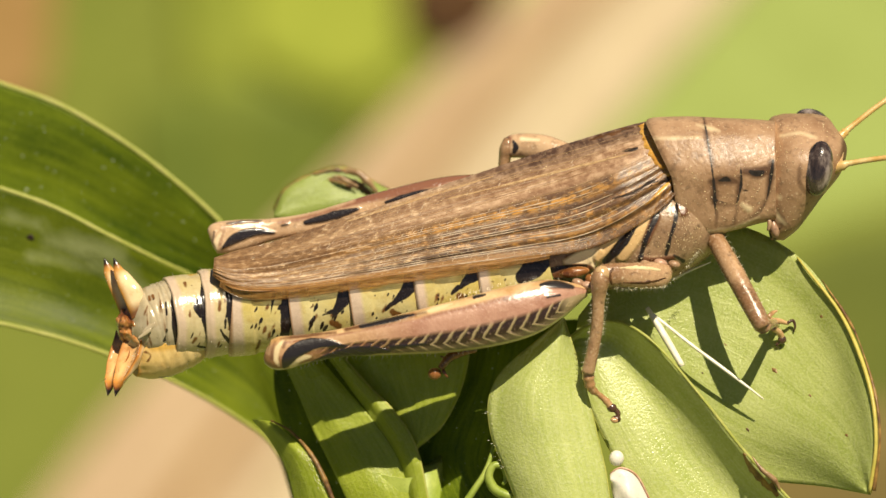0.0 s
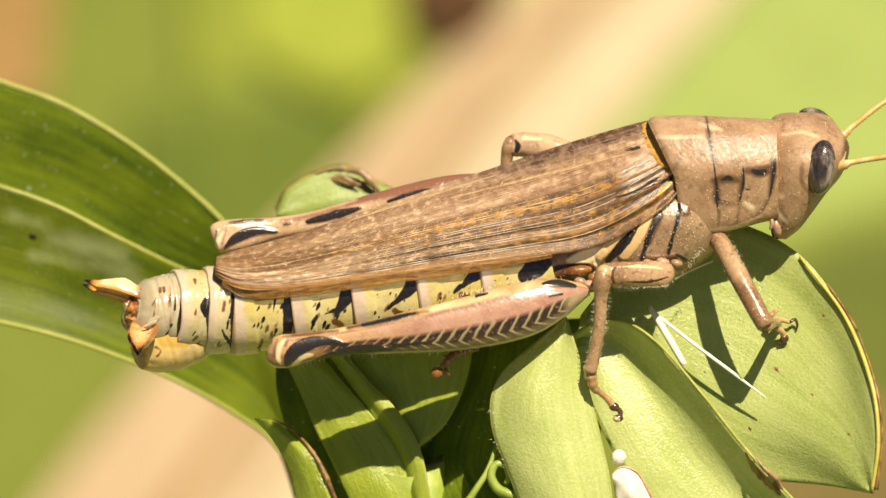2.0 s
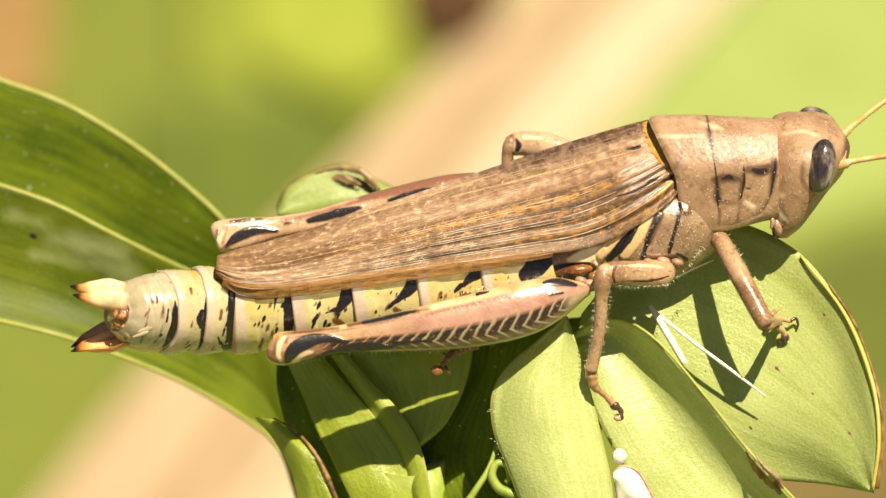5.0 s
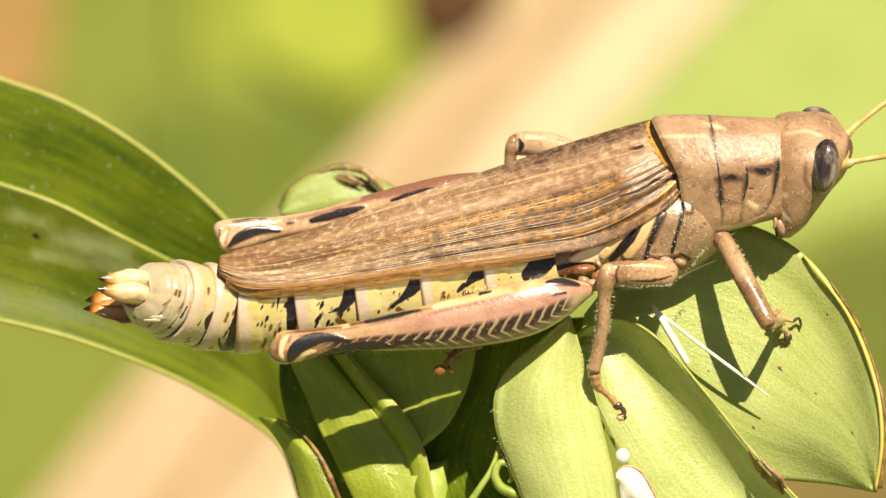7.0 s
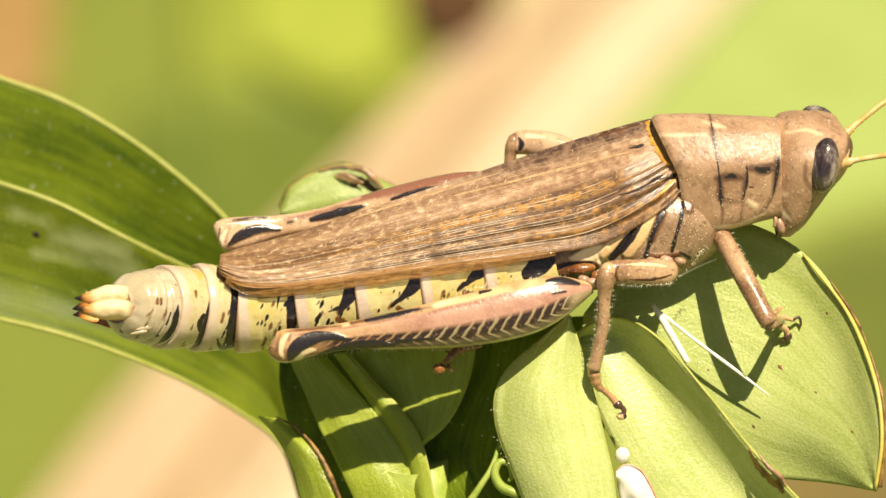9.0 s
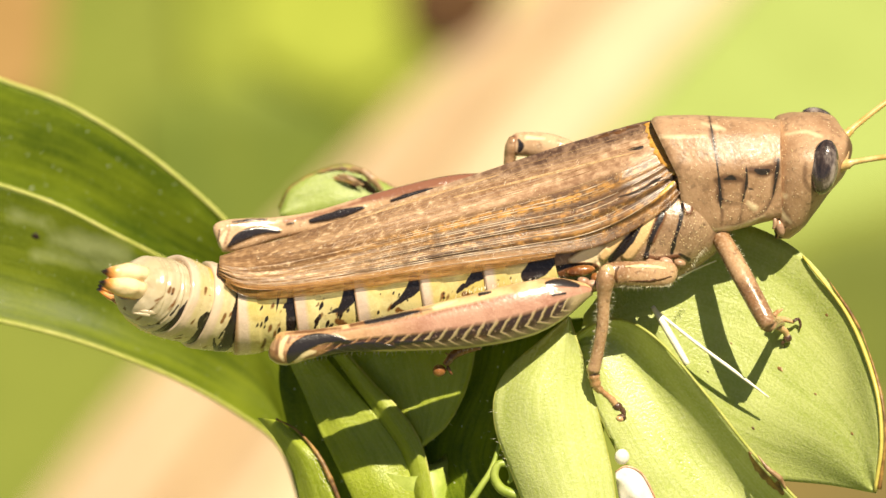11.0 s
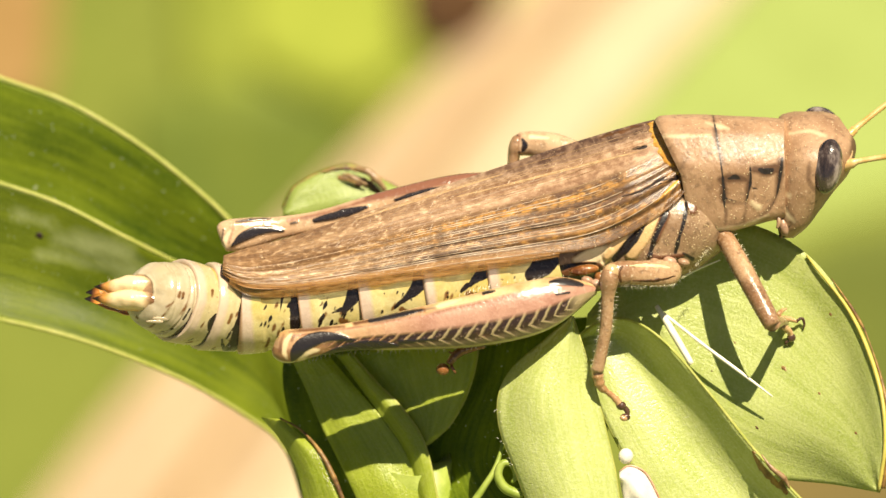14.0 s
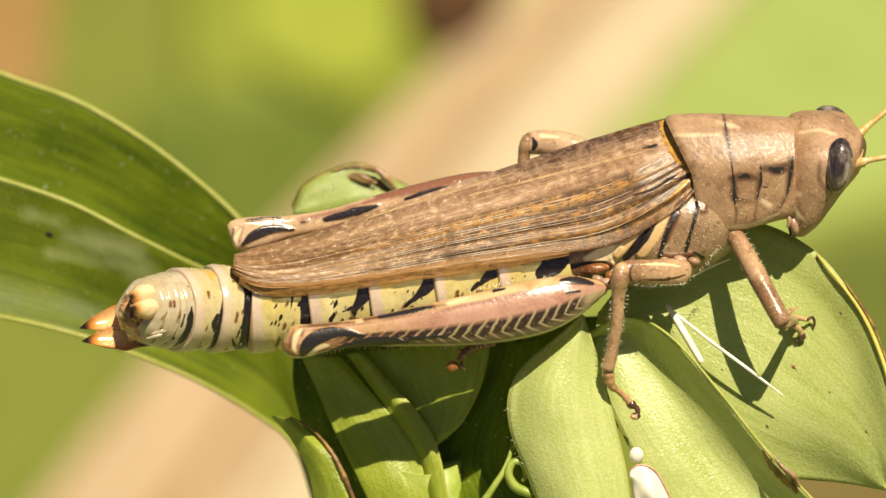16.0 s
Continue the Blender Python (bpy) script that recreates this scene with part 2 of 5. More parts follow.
LEAF_DARK = leaf_material("leaf_deep_green", (0.036, 0.080, 0.004), (0.190, 0.255, 0.012), (0.33, 0.39, 0.04), fleck=0.9, grain=0.3, gloss=0.5, thin=0.3, spec=0.25)
LEAF_MID = leaf_material("leaf_green", (0.060, 0.096, 0.004), (0.165, 0.210, 0.009), (0.28, 0.32, 0.035), fleck=0.35, grain=0.25, gloss=0.48, spec=0.3, scuff_sheen=(0.36, 0.40, 0.17))
LEAF_LOW = leaf_material("leaf_shaded_green", (0.30, 0.38, 0.020), (0.50, 0.58, 0.070), (0.58, 0.63, 0.18), grain=0.4, gloss=0.27, thin=0.45, spec=0.7)
LEAF_SMALL = leaf_material("leaf_small_green", (0.17, 0.23, 0.035), (0.30, 0.37, 0.085), (0.40, 0.45, 0.16), gloss=0.34, grain=0.5, ribs=0.16, thin=0.2)
LEAF_PALE = leaf_material("leaf_pale_green", (0.35, 0.42, 0.095), (0.51, 0.57, 0.19), (0.62, 0.66, 0.33), gloss=0.30, grain=0.45, ribs=0.16, fleck=0.2)
LEAF_BRIGHT = leaf_material("leaf_bright_green", (0.43, 0.51, 0.12), (0.66, 0.71, 0.27), (0.74, 0.78, 0.46), gloss=0.26, grain=0.5, contrast=1.4, spec=0.7, ribs=0.06, fleck=0.5)
MARGIN = plain("leaf_margin", (0.44, 0.48, 0.09), (0.56, 0.56, 0.16), thin=0.4)
BROWN_EDGE = plain("withered_edge", (0.07, 0.028, 0.008), (0.30, 0.17, 0.04), 1300, 0.5)
CURL = plain("curled_dry_skin", (0.14, 0.07, 0.03), (0.40, 0.27, 0.14), 1500, 0.4)
YELLOW_EDGE = plain("yellowed_edge", (0.40, 0.36, 0.06), (0.52, 0.44, 0.10), 1300, 0.45)
STEM = plain("stem_skin", (0.20, 0.27, 0.03), (0.32, 0.38, 0.08), 700, 0.45)
STRAW = plain("dry_straw", (0.74, 0.68, 0.50), (0.86, 0.83, 0.70), 1500, 0.45)
FOOT_RIM = plain("petal_rim_pink", (0.40, 0.20, 0.12), (0.62, 0.42, 0.30), 1500, 0.45)
PETAL = plain("flower_petal", (0.86, 0.84, 0.76), (0.88, 0.82, 0.74), 900, 0.35, thin=0.3)

def shell(name, a, b, fleck, rough=0.5, scale=520.0, grain=0.5, coat=0.0, inks=()):
    """Grainy insect skin: soft blotches, fine dark pits, pale flecks."""
    g = Graph(name)
    k = g.noise(scale, 5, rough=0.62)
    f = g.noise(5200, 3)
    c = g.noise(2300, 4)
    col = g.mix(g.ramp(k, [(0.35, 0), (0.65, 1)]), a, b)
    col = g.mix(g.ramp(c, [(0.54, 0.0), (0.72, grain)]), col, tuple(v * 0.42 for v in a))
    col = g.mix(g.ramp(f, [(0.60, 0.0), (0.74, 0.55)]), col, fleck)
    for ink in inks:
        col = g.ink(col, *ink)
    h = g.math("ADD", g.math("MULTIPLY", k, 0.25), g.math("ADD", f, g.math("MULTIPLY", c, 0.5)))
    return g.finish(col, g.ramp(f, [(0.3, rough - 0.14), (0.7, rough + 0.1)]), h, 0.36, 0.00008, 0.5, coat=coat)


TAN = shell("tan_shell", (0.25, 0.145, 0.078), (0.37, 0.235, 0.14), (0.62, 0.48, 0.32), 0.42, 520, 0.6, 0.08)
SHIELD = shell("pronotum_shell", (0.245, 0.138, 0.073), (0.38, 0.238, 0.138), (0.62, 0.46, 0.30), 0.47, 420, 0.6, 0.0,
               (("brown", (0.10, 0.050, 0.026), 0.22, 900, 0.16), ("pale", (0.56, 0.44, 0.27), 0.20, 1200, 0.16), ("black", (0.016, 0.011, 0.009), 0.13, 1900, 0.035)))
FLANK = shell("thorax_shell", (0.19, 0.110, 0.058), (0.33, 0.215, 0.125), (0.62, 0.46, 0.28), 0.36, 420, 0.8, 0.1,
              (("pale", (0.70, 0.56, 0.34), 0.22, 900, 0.14), ("cream", (0.56, 0.37, 0.17), 0.22, 900, 0.16), ("brown", (0.12, 0.050, 0.022), 0.16, 900, 0.08), ("black", (0.013, 0.009, 0.008), 0.16, 1300, 0.05)))
TAN_PALE = shell("pale_tan_shell", (0.38, 0.23, 0.11), (0.52, 0.36, 0.19), (0.68, 0.54, 0.34), 0.3, 420, 0.6, 0.4)
CREAM = shell("cream_shell", (0.58, 0.44, 0.24), (0.68, 0.55, 0.34), (0.75, 0.66, 0.48), 0.35)
DUSKY = shell("dusky_brown_shell", (0.22, 0.12, 0.075), (0.36, 0.22, 0.14), (0.66, 0.52, 0.40), 0.36)
PINKISH = shell("pink_brown_shell", (0.36, 0.20, 0.13), (0.46, 0.29, 0.20), (0.66, 0.52, 0.40), 0.38)
BLACK = plain("black_mark", (0.010, 0.006, 0.005), (0.040, 0.022, 0.013), 1500, 0.5, 0.3, spec=0.25)
BROWN_MARK = plain("brown_mark", (0.05, 0.022, 0.008), (0.13, 0.055, 0.02), 1500, 0.45, 0.3, spec=0.3)
LEG = shell("leg_brown", (0.22, 0.115, 0.055), (0.45, 0.285, 0.16), (0.72, 0.58, 0.40), 0.32, 300, 0.8, 0.25)
FAR_LEG = shell("far_leg_tan", (0.40, 0.25, 0.14), (0.56, 0.39, 0.24), (0.74, 0.60, 0.44), 0.22, 260, 0.6, 0.4,
                (("brown", (0.20, 0.085, 0.050), 0.25, 700, 0.18), ("black", (0.020, 0.016, 0.017), 0.14, 1200, 0.06), ("cream", (0.70, 0.56, 0.36), 0.15, 900, 0.1)))
FOOT = shell("foot_amber", (0.30, 0.15, 0.06), (0.52, 0.32, 0.16), (0.72, 0.55, 0.36), 0.26, 400, 0.6, 0.5)
CLAW = plain("dark_claw", (0.05, 0.022, 0.012), (0.10, 0.05, 0.03), 1500, 0.22, 0.3, coat=0.6)
HORN_DARK = shell("dark_horn", (0.09, 0.028, 0.010), (0.26, 0.10, 0.025), (0.50, 0.28, 0.12), 0.24, 420, 0.5, 0.5)
ANTENNA = plain("antenna_gold", (0.48, 0.29, 0.08), (0.64, 0.47, 0.22), 1300, 0.35)
RIM = shell("golden_rim", (0.40, 0.18, 0.03), (0.60, 0.33, 0.07), (0.75, 0.58, 0.30), 0.28, 700, 0.8)
DUST_GLINT = plain("pollen_and_glints", (0.78, 0.62, 0.30), (0.85, 0.76, 0.52), 900, 0.3)
HAIR = plain("fine_hair", (0.70, 0.62, 0.44), (0.80, 0.74, 0.58), 900, 0.35)


def eye_material():
    g = Graph("compound_eye")
    k = g.noise(1100, 5, g.stretch(g.coord(), (1, 1, 0.4)), 0.65)
    c = g.cells(8500)
    col = g.ramp(k, [(0.40, (0.010, 0.007, 0.006)), (0.52, (0.045, 0.03, 0.025)), (0.62, (0.20, 0.16, 0.14)), (0.75, (0.34, 0.29, 0.26))])
    return g.finish(col, 0.13, c, 0.25, 0.00003, 0.6, coat=0.8)


def abdomen_material(name, yellow, cream, pale=0.80, band=(0.58, 0.42, 0.28), glossy=0.2):
    """Head end at u = 0: mottled yellow, then a pale hind band with a brown lip. Black pigment where it is painted."""
    g = Graph(name)
    s = g.split(g.coord("UV"))
    n1 = g.noise(260, 4)
    n2 = g.noise(1100, 4)
    n3 = g.noise(3600, 3)
    col = g.ramp(n1, [(0.36, yellow), (0.60, cream)])
    col = g.mix(g.ramp(g.noise(420, 5, rough=0.65), [(0.50, 0.0), (0.66, 0.5)]), col, (cream[0] * 0.68, cream[1] * 0.70, cream[2] * 0.66))
    col = g.mix(g.ramp(n2, [(0.50, 0.0), (0.72, 0.55)]), col, (yellow[0] * 0.72, yellow[1] * 0.62, yellow[2] * 0.5))
    col = g.mix(g.ramp(g.noise(1900, 2), [(0.70, 0.0), (0.73, 0.8)]), col, (0.10, 0.045, 0.015))
    hind = g.mix(g.ramp(n2, [(0.4, 0), (0.7, 0.6)]), band, tuple(c * 0.74 for c in band))
    col = g.mix(g.band(g.math("ADD", s[0], g.math("MULTIPLY", g.math("SUBTRACT", n1, 0.5), 0.06)), pale, 1.0, 0.03), col, hind)
    col = g.mix(g.band(s[0], 0.968, 1.0, 0.01), col, (0.34, 0.20, 0.11))
    col = g.ink(col, "amber", (0.60, 0.36, 0.08), 0.25, 700, 0.22)
    col = g.ink(col, "brown", (0.16, 0.070, 0.020), 0.22, 1500, 0.07)
    col = g.ink(col, "black", (0.013, 0.009, 0.008), 0.17, 1400)
    h = g.math("ADD", n1, g.math("ADD", n2, g.math("MULTIPLY", n3, 0.5)))
    return g.finish(col, g.ramp(n3, [(0.3, glossy - 0.04), (0.7, glossy + 0.14)]), h, 0.4, 0.00009, 0.6, 0.12, g.mix(0.5, col, (0.6, 0.42, 0.12)), coat=0.25)


def wing_material(name):
    """u from root to tip, v from the back to the lower margin."""
    g = Graph(name)
    uv = g.coord("UV")
    s = g.split(uv)
    a = g.noise(1.0, 4, g.stretch(uv, (3.0, 7.0, 1)), 0.5)
    b = g.noise(1.0, 4, g.stretch(uv, (56.0, 15.0, 1)), 0.6)
    c = g.noise(1.0, 3, g.stretch(uv, (170.0, 90.0, 1)))
    line = g.noise(1.0, 2, g.stretch(uv, (3.0, 90.0, 1)))
    tone = g.math("ADD", g.math("MULTIPLY", a, 0.5), g.math("MULTIPLY", b, 0.5))
    col = g.ramp(tone, [(0.40, (0.050, 0.022, 0.010)), (0.50, (0.125, 0.058, 0.020)), (0.60, (0.30, 0.145, 0.040))])
    tip = g.ramp(tone, [(0.40, (0.115, 0.055, 0.018)), (0.50, (0.205, 0.108, 0.040)), (0.62, (0.36, 0.210, 0.092))])
    col = g.mix(g.ramp(g.math("ADD", s[0], g.math("MULTIPLY", g.math("SUBTRACT", a, 0.5), 0.4)), [(0.50, 0.0), (0.74, 1.0)]), col, tip)
    # pinkish tan back, dark along its very top near the root
    v = g.math("ADD", s[1], g.math("MULTIPLY", g.math("SUBTRACT", a, 0.5), 0.10))
    back = g.ramp(tone, [(0.40, (0.20, 0.105, 0.056)), (0.50, (0.33, 0.200, 0.115)), (0.62, (0.55, 0.38, 0.25))])
    col = g.mix(g.math("MULTIPLY", g.band(v, 0.0, 0.42, 0.06), g.ramp(s[0], [(0.50, 1.0), (0.80, 0.15)])), col, back)
    roof = g.math("MULTIPLY", g.band(v, 0.0, 0.15, 0.05), g.ramp(s[0], [(0.28, 0.95), (0.52, 0.0)]))
    col = g.mix(roof, col, g.mix(g.ramp(b, [(0.42, 0), (0.62, 1)]), (0.060, 0.030, 0.018), (0.20, 0.12, 0.072)))
    # amber cell with dark borders through the middle
    edge = g.math("ADD", s[1], g.math("MULTIPLY", g.math("SUBTRACT", b, 0.5), 0.09))
    dark = g.math("MULTIPLY", g.band(edge, 0.41, 0.60, 0.03), g.band(s[0], 0.05, 0.64, 0.10))
    col = g.mix(g.math("MULTIPLY", dark, 0.65), col, (0.060, 0.027, 0.011))
    gold = g.math("MULTIPLY", g.band(edge, 0.455, 0.55, 0.03), g.band(s[0], 0.12, 0.66, 0.12))
    col = g.mix(g.math("MULTIPLY", gold, g.ramp(b, [(0.42, 0.1), (0.58, 0.85)])), col, (0.52, 0.25, 0.045))
    # amber and dark windows between the veins of the lower field
    win = g.math("MULTIPLY", g.band(s[1], 0.60, 0.93, 0.04), g.band(s[0], 0.05, 0.70, 0.12))
    col = g.mix(g.math("MULTIPLY", win, g.ramp(b, [(0.55, 0.0), (0.64, 0.6)])), col, (0.44, 0.21, 0.045))
    pale = g.math("MULTIPLY", g.band(s[0], 0.46, 0.95, 0.10), g.ramp(b, [(0.57, 0.0), (0.66, 0.6)]))
    col = g.mix(pale, col, (0.66, 0.50, 0.32))
    col = g.mix(g.math("MULTIPLY", g.band(s[1], 0.91, 1.0, 0.03), g.ramp(s[0], [(0.22, 0.1), (0.42, 0.8)])), col, (0.40, 0.19, 0.045))
    # long fine ribs, and a faint net of cells towards the tip
    col = g.mix(g.ramp(line, [(0.62, 0.0), (0.76, 0.16)]), col, (0.50, 0.35, 0.22))
    col = g.mix(g.ramp(line, [(0.28, 0.25), (0.40, 0.0)]), col, (0.060, 0.028, 0.012))
    # short pale flecks put the wing's sparkle into the colour
    painted_spark = g.ramp(g.noise(1.0, 1, g.stretch(uv, (210.0, 42.0, 1))), [(0.64, 0.0), (0.74, 0.35)])
    col = g.mix(painted_spark, col, (0.62, 0.46, 0.30))
    h = g.math("ADD", g.math("MULTIPLY", line, 1.0), g.math("ADD", g.math("MULTIPLY", b, 0.5), g.math("MULTIPLY", c, 0.8)))
    mat = g.finish(col, g.ramp(c, [(0.3, 0.24), (0.7, 0.46)]), h, 0.32, 0.00010, 0.6, 0.0, coat=0.12)
    clear = g.math("SUBTRACT", 1.0, g.math("ADD", g.math("MULTIPLY", g.band(s[1], 0.90, 1.0, 0.04), 0.35), 0.0))
    for node in g.tree.nodes:
        if node.type == "BSDF_PRINCIPLED":
            g.put(node.inputs["Alpha"], clear)
    return mat


def femur_material():
    """Pink outer face, tawny upper edge, herringbone of dark brown and grey below."""
    g = Graph("hind_femur_shell")
    s = g.split(g.coord("UV"))
    n = g.noise(420, 5, rough=0.62)
    f = g.noise(4600, 3)
    w = g.noise(1300, 3)
    u = g.math("ADD", s[0], g.math("MULTIPLY", g.math("SUBTRACT", w, 0.5), 0.022))
    v = g.math("ADD", s[1], g.math("MULTIPLY", g.math("SUBTRACT", n, 0.5), 0.035))
    col = g.mix(g.ramp(n, [(0.35, 0), (0.65, 1)]), (0.30, 0.14, 0.09), (0.44, 0.25, 0.175))
    col = g.mix(g.band(u, 0.62, 1.0, 0.10), col, (0.42, 0.25, 0.13))
    col = g.mix(g.band(v, 0.0, 0.15, 0.02), col, g.mix(g.ramp(n, [(0.4, 0), (0.6, 1)]), (0.44, 0.25, 0.10), (0.62, 0.42, 0.22)))
    low = g.band(v, 0.268, 0.425, 0.010)
    mid = g.math("ABSOLUTE", g.math("SUBTRACT", v, 0.340))
    ph = g.math("FRACT", g.math("ADD", g.math("MULTIPLY", u, 26.0), g.math("MULTIPLY", mid, 12.0)))
    chev = g.ramp(ph, [(0.0, 0), (0.10, 1), (0.70, 1), (0.86, 0)])
    chev = g.math("MULTIPLY", chev, g.band(u, 0.08, 0.83, 0.02))
    chev = g.math("MULTIPLY", chev, g.ramp(v, [(0.345, 1.0), (0.37, 0.72), (0.43, 0.35)]))
    cc = g.mix(chev, g.mix(g.ramp(u, [(0.5, 0), (0.7, 1)]), (0.30, 0.23, 0.12), (0.24, 0.12, 0.05)), (0.026, 0.011, 0.006))
    col = g.mix(low, col, cc)
    col = g.mix(g.band(v, 0.425, 0.6, 0.01), col, (0.40, 0.34, 0.15))
    col = g.mix(g.math("MULTIPLY", g.band(v, 0.145, 0.175, 0.012), g.ramp(n, [(0.40, 0.0), (0.55, 0.75)])), col, (0.20, 0.075, 0.035))
    col = g.mix(g.ramp(f, [(0.58, 0), (0.75, 0.25)]), col, (0.66, 0.46, 0.34))
    col = g.mix(g.ramp(w, [(0.58, 0), (0.75, 0.35)]), col, (0.20, 0.08, 0.04))
    col = g.ink(col, "cream", (0.66, 0.52, 0.30), 0.16, 1200, 0.08)
    col = g.ink(col, "brown", (0.13, 0.055, 0.022), 0.22, 1000, 0.14)
    col = g.ink(col, "black", (0.014, 0.010, 0.009), 0.14, 1200, 0.05)
    h = g.math("ADD", g.math("MULTIPLY", g.math("MULTIPLY", low, chev), -1.2), g.math("ADD", g.math("MULTIPLY", n, 0.3), g.math("MULTIPLY", f, 0.6)))
    return g.finish(col, 0.34, h, 0.45, 0.00010, 0.5, coat=0.7)


EYE = eye_material()
ABDOMEN = abdomen_material("abdomen_shell", (0.52, 0.41, 0.115), (0.63, 0.55, 0.27), 0.82, (0.62, 0.48, 0.36))
ABDOMEN_END = abdomen_material("abdomen_end_shell", (0.50, 0.40, 0.18), (0.60, 0.51, 0.31), 0.80, (0.60, 0.46, 0.33), 0.16)
ABDOMEN_TIP = abdomen_material("abdomen_tip_shell", (0.44, 0.36, 0.22), (0.55, 0.48, 0.35), 0.97, (0.50, 0.38, 0.22), 0.16)
WING = wing_material("forewing_skin")
FEMUR = femur_material()


def membrane_material():
    """Clear amber film with faint ribs."""
    g = Graph("wing_membrane")
    uv = g.coord("UV")
    n = g.noise(1.0, 3, g.stretch(uv, (30.0, 6.0, 1)))
    col = g.ramp(n, [(0.35, (0.20, 0.085, 0.022)), (0.65, (0.42, 0.22, 0.070))])
    mat = g.finish(col, 0.2, n, 0.3, 0.00006, 0.6, coat=0.4)
    for node in g.tree.nodes:
        if node.type == "BSDF_PRINCIPLED":
            g.put(node.inputs["Alpha"], g.ramp(n, [(0.3, 0.35), (0.7, 0.6)]))
    return mat


MEMBRANE = membrane_material()
VEIN_PALE = plain("wing_vein_pale", (0.24, 0.155, 0.09), (0.66, 0.54, 0.41), 700, 0.24, 0.6, coat=0.2)
VEIN_FINE = plain("wing_vein_tan", (0.22, 0.12, 0.05), (0.50, 0.35, 0.20), 1200, 0.2, 0.4)


# ---------------------------------------------------------------- ground and far vegetation
def ground_material():
    g = Graph("meadow_ground")
    a = g.noise(9.0, 3)
    b = g.noise(60.0, 5)
    col = g.ramp(a, [(0.3, (0.09, 0.12, 0.03)), (0.5, (0.15, 0.19, 0.045)), (0.7, (0.22, 0.18, 0.09))])
    col = g.mix(g.ramp(b, [(0.4, 0), (0.7, 0.5)]), col, (0.12, 0.09, 0.04))
    return g.finish(col, 0.9, b, 0.5, 0.01)


def build_ground():
    bm = bmesh.new()
    bmesh.ops.create_grid(bm, x_segments=40, y_segments=40, size=150)
    for v in bm.verts:
        v.co.z = 0.4 * noise.noise(v.co * 0.05) if v.co.length > 12 else 0.0
    return tagged(part("ground", bm, ground_material()), "sunlit meadow ground of dry litter and green growth", "ground", kind="structure")


build_ground()


def far(x, y, metres):
    """Drawing units at a depth far behind the insect."""
    return (x, y, metres / S)


def far_blade(name, label, category, mat, a, b, d, bulge=900, group=""):
    bm = bmesh.new()
    sheet(bm, [far(x, y, d) for x, y in a], [far(x, y, d) for x, y in b], 20, 8, bulge, 30)
    ob = part(name, bm, mat)
    ob.matrix_world = BASE
    return tagged(ob, label, category, group)


DRY_A = plain("dry_blade_pink", (0.423, 0.294, 0.182), (0.497, 0.359, 0.224), 90, 0.8)
DRY_B = plain("dry_blade_cream", (0.506, 0.405, 0.257), (0.570, 0.460, 0.306), 90, 0.8)
DRY_C = plain("dry_blade_brown", (0.258, 0.147, 0.041), (0.322, 0.193, 0.066), 90, 0.8)
FAR_YELLOW = plain("far_leaf_yellow_green", (0.245, 0.294, 0.026), (0.294, 0.333, 0.035), 60, 0.8)
FAR_GREEN = plain("far_leaf_green", (0.078, 0.113, 0.004), (0.110, 0.141, 0.007), 60, 0.8)
FAR_OLIVE = plain("far_leaf_olive", (0.133, 0.163, 0.014), (0.166, 0.197, 0.021), 60, 0.8)
FAR_LIGHT = plain("far_leaf_light_green", (0.258, 0.322, 0.075), (0.304, 0.377, 0.099), 60, 0.8)
FAR_MID = plain("far_leaf_olive_yellow", (0.184, 0.221, 0.017), (0.221, 0.258, 0.025), 60, 0.8)
FAR_DEEP = plain("far_leaf_deep", (0.083, 0.106, 0.007), (0.106, 0.129, 0.010), 60, 0.8)
FAR_DULL = plain("far_leaf_dull_brown", (0.129, 0.092, 0.021), (0.166, 0.120, 0.029), 60, 0.8)
SOIL = plain("dark_soil_gap", (0.046, 0.018, 0.002), (0.074, 0.029, 0.004), 60, 0.9)


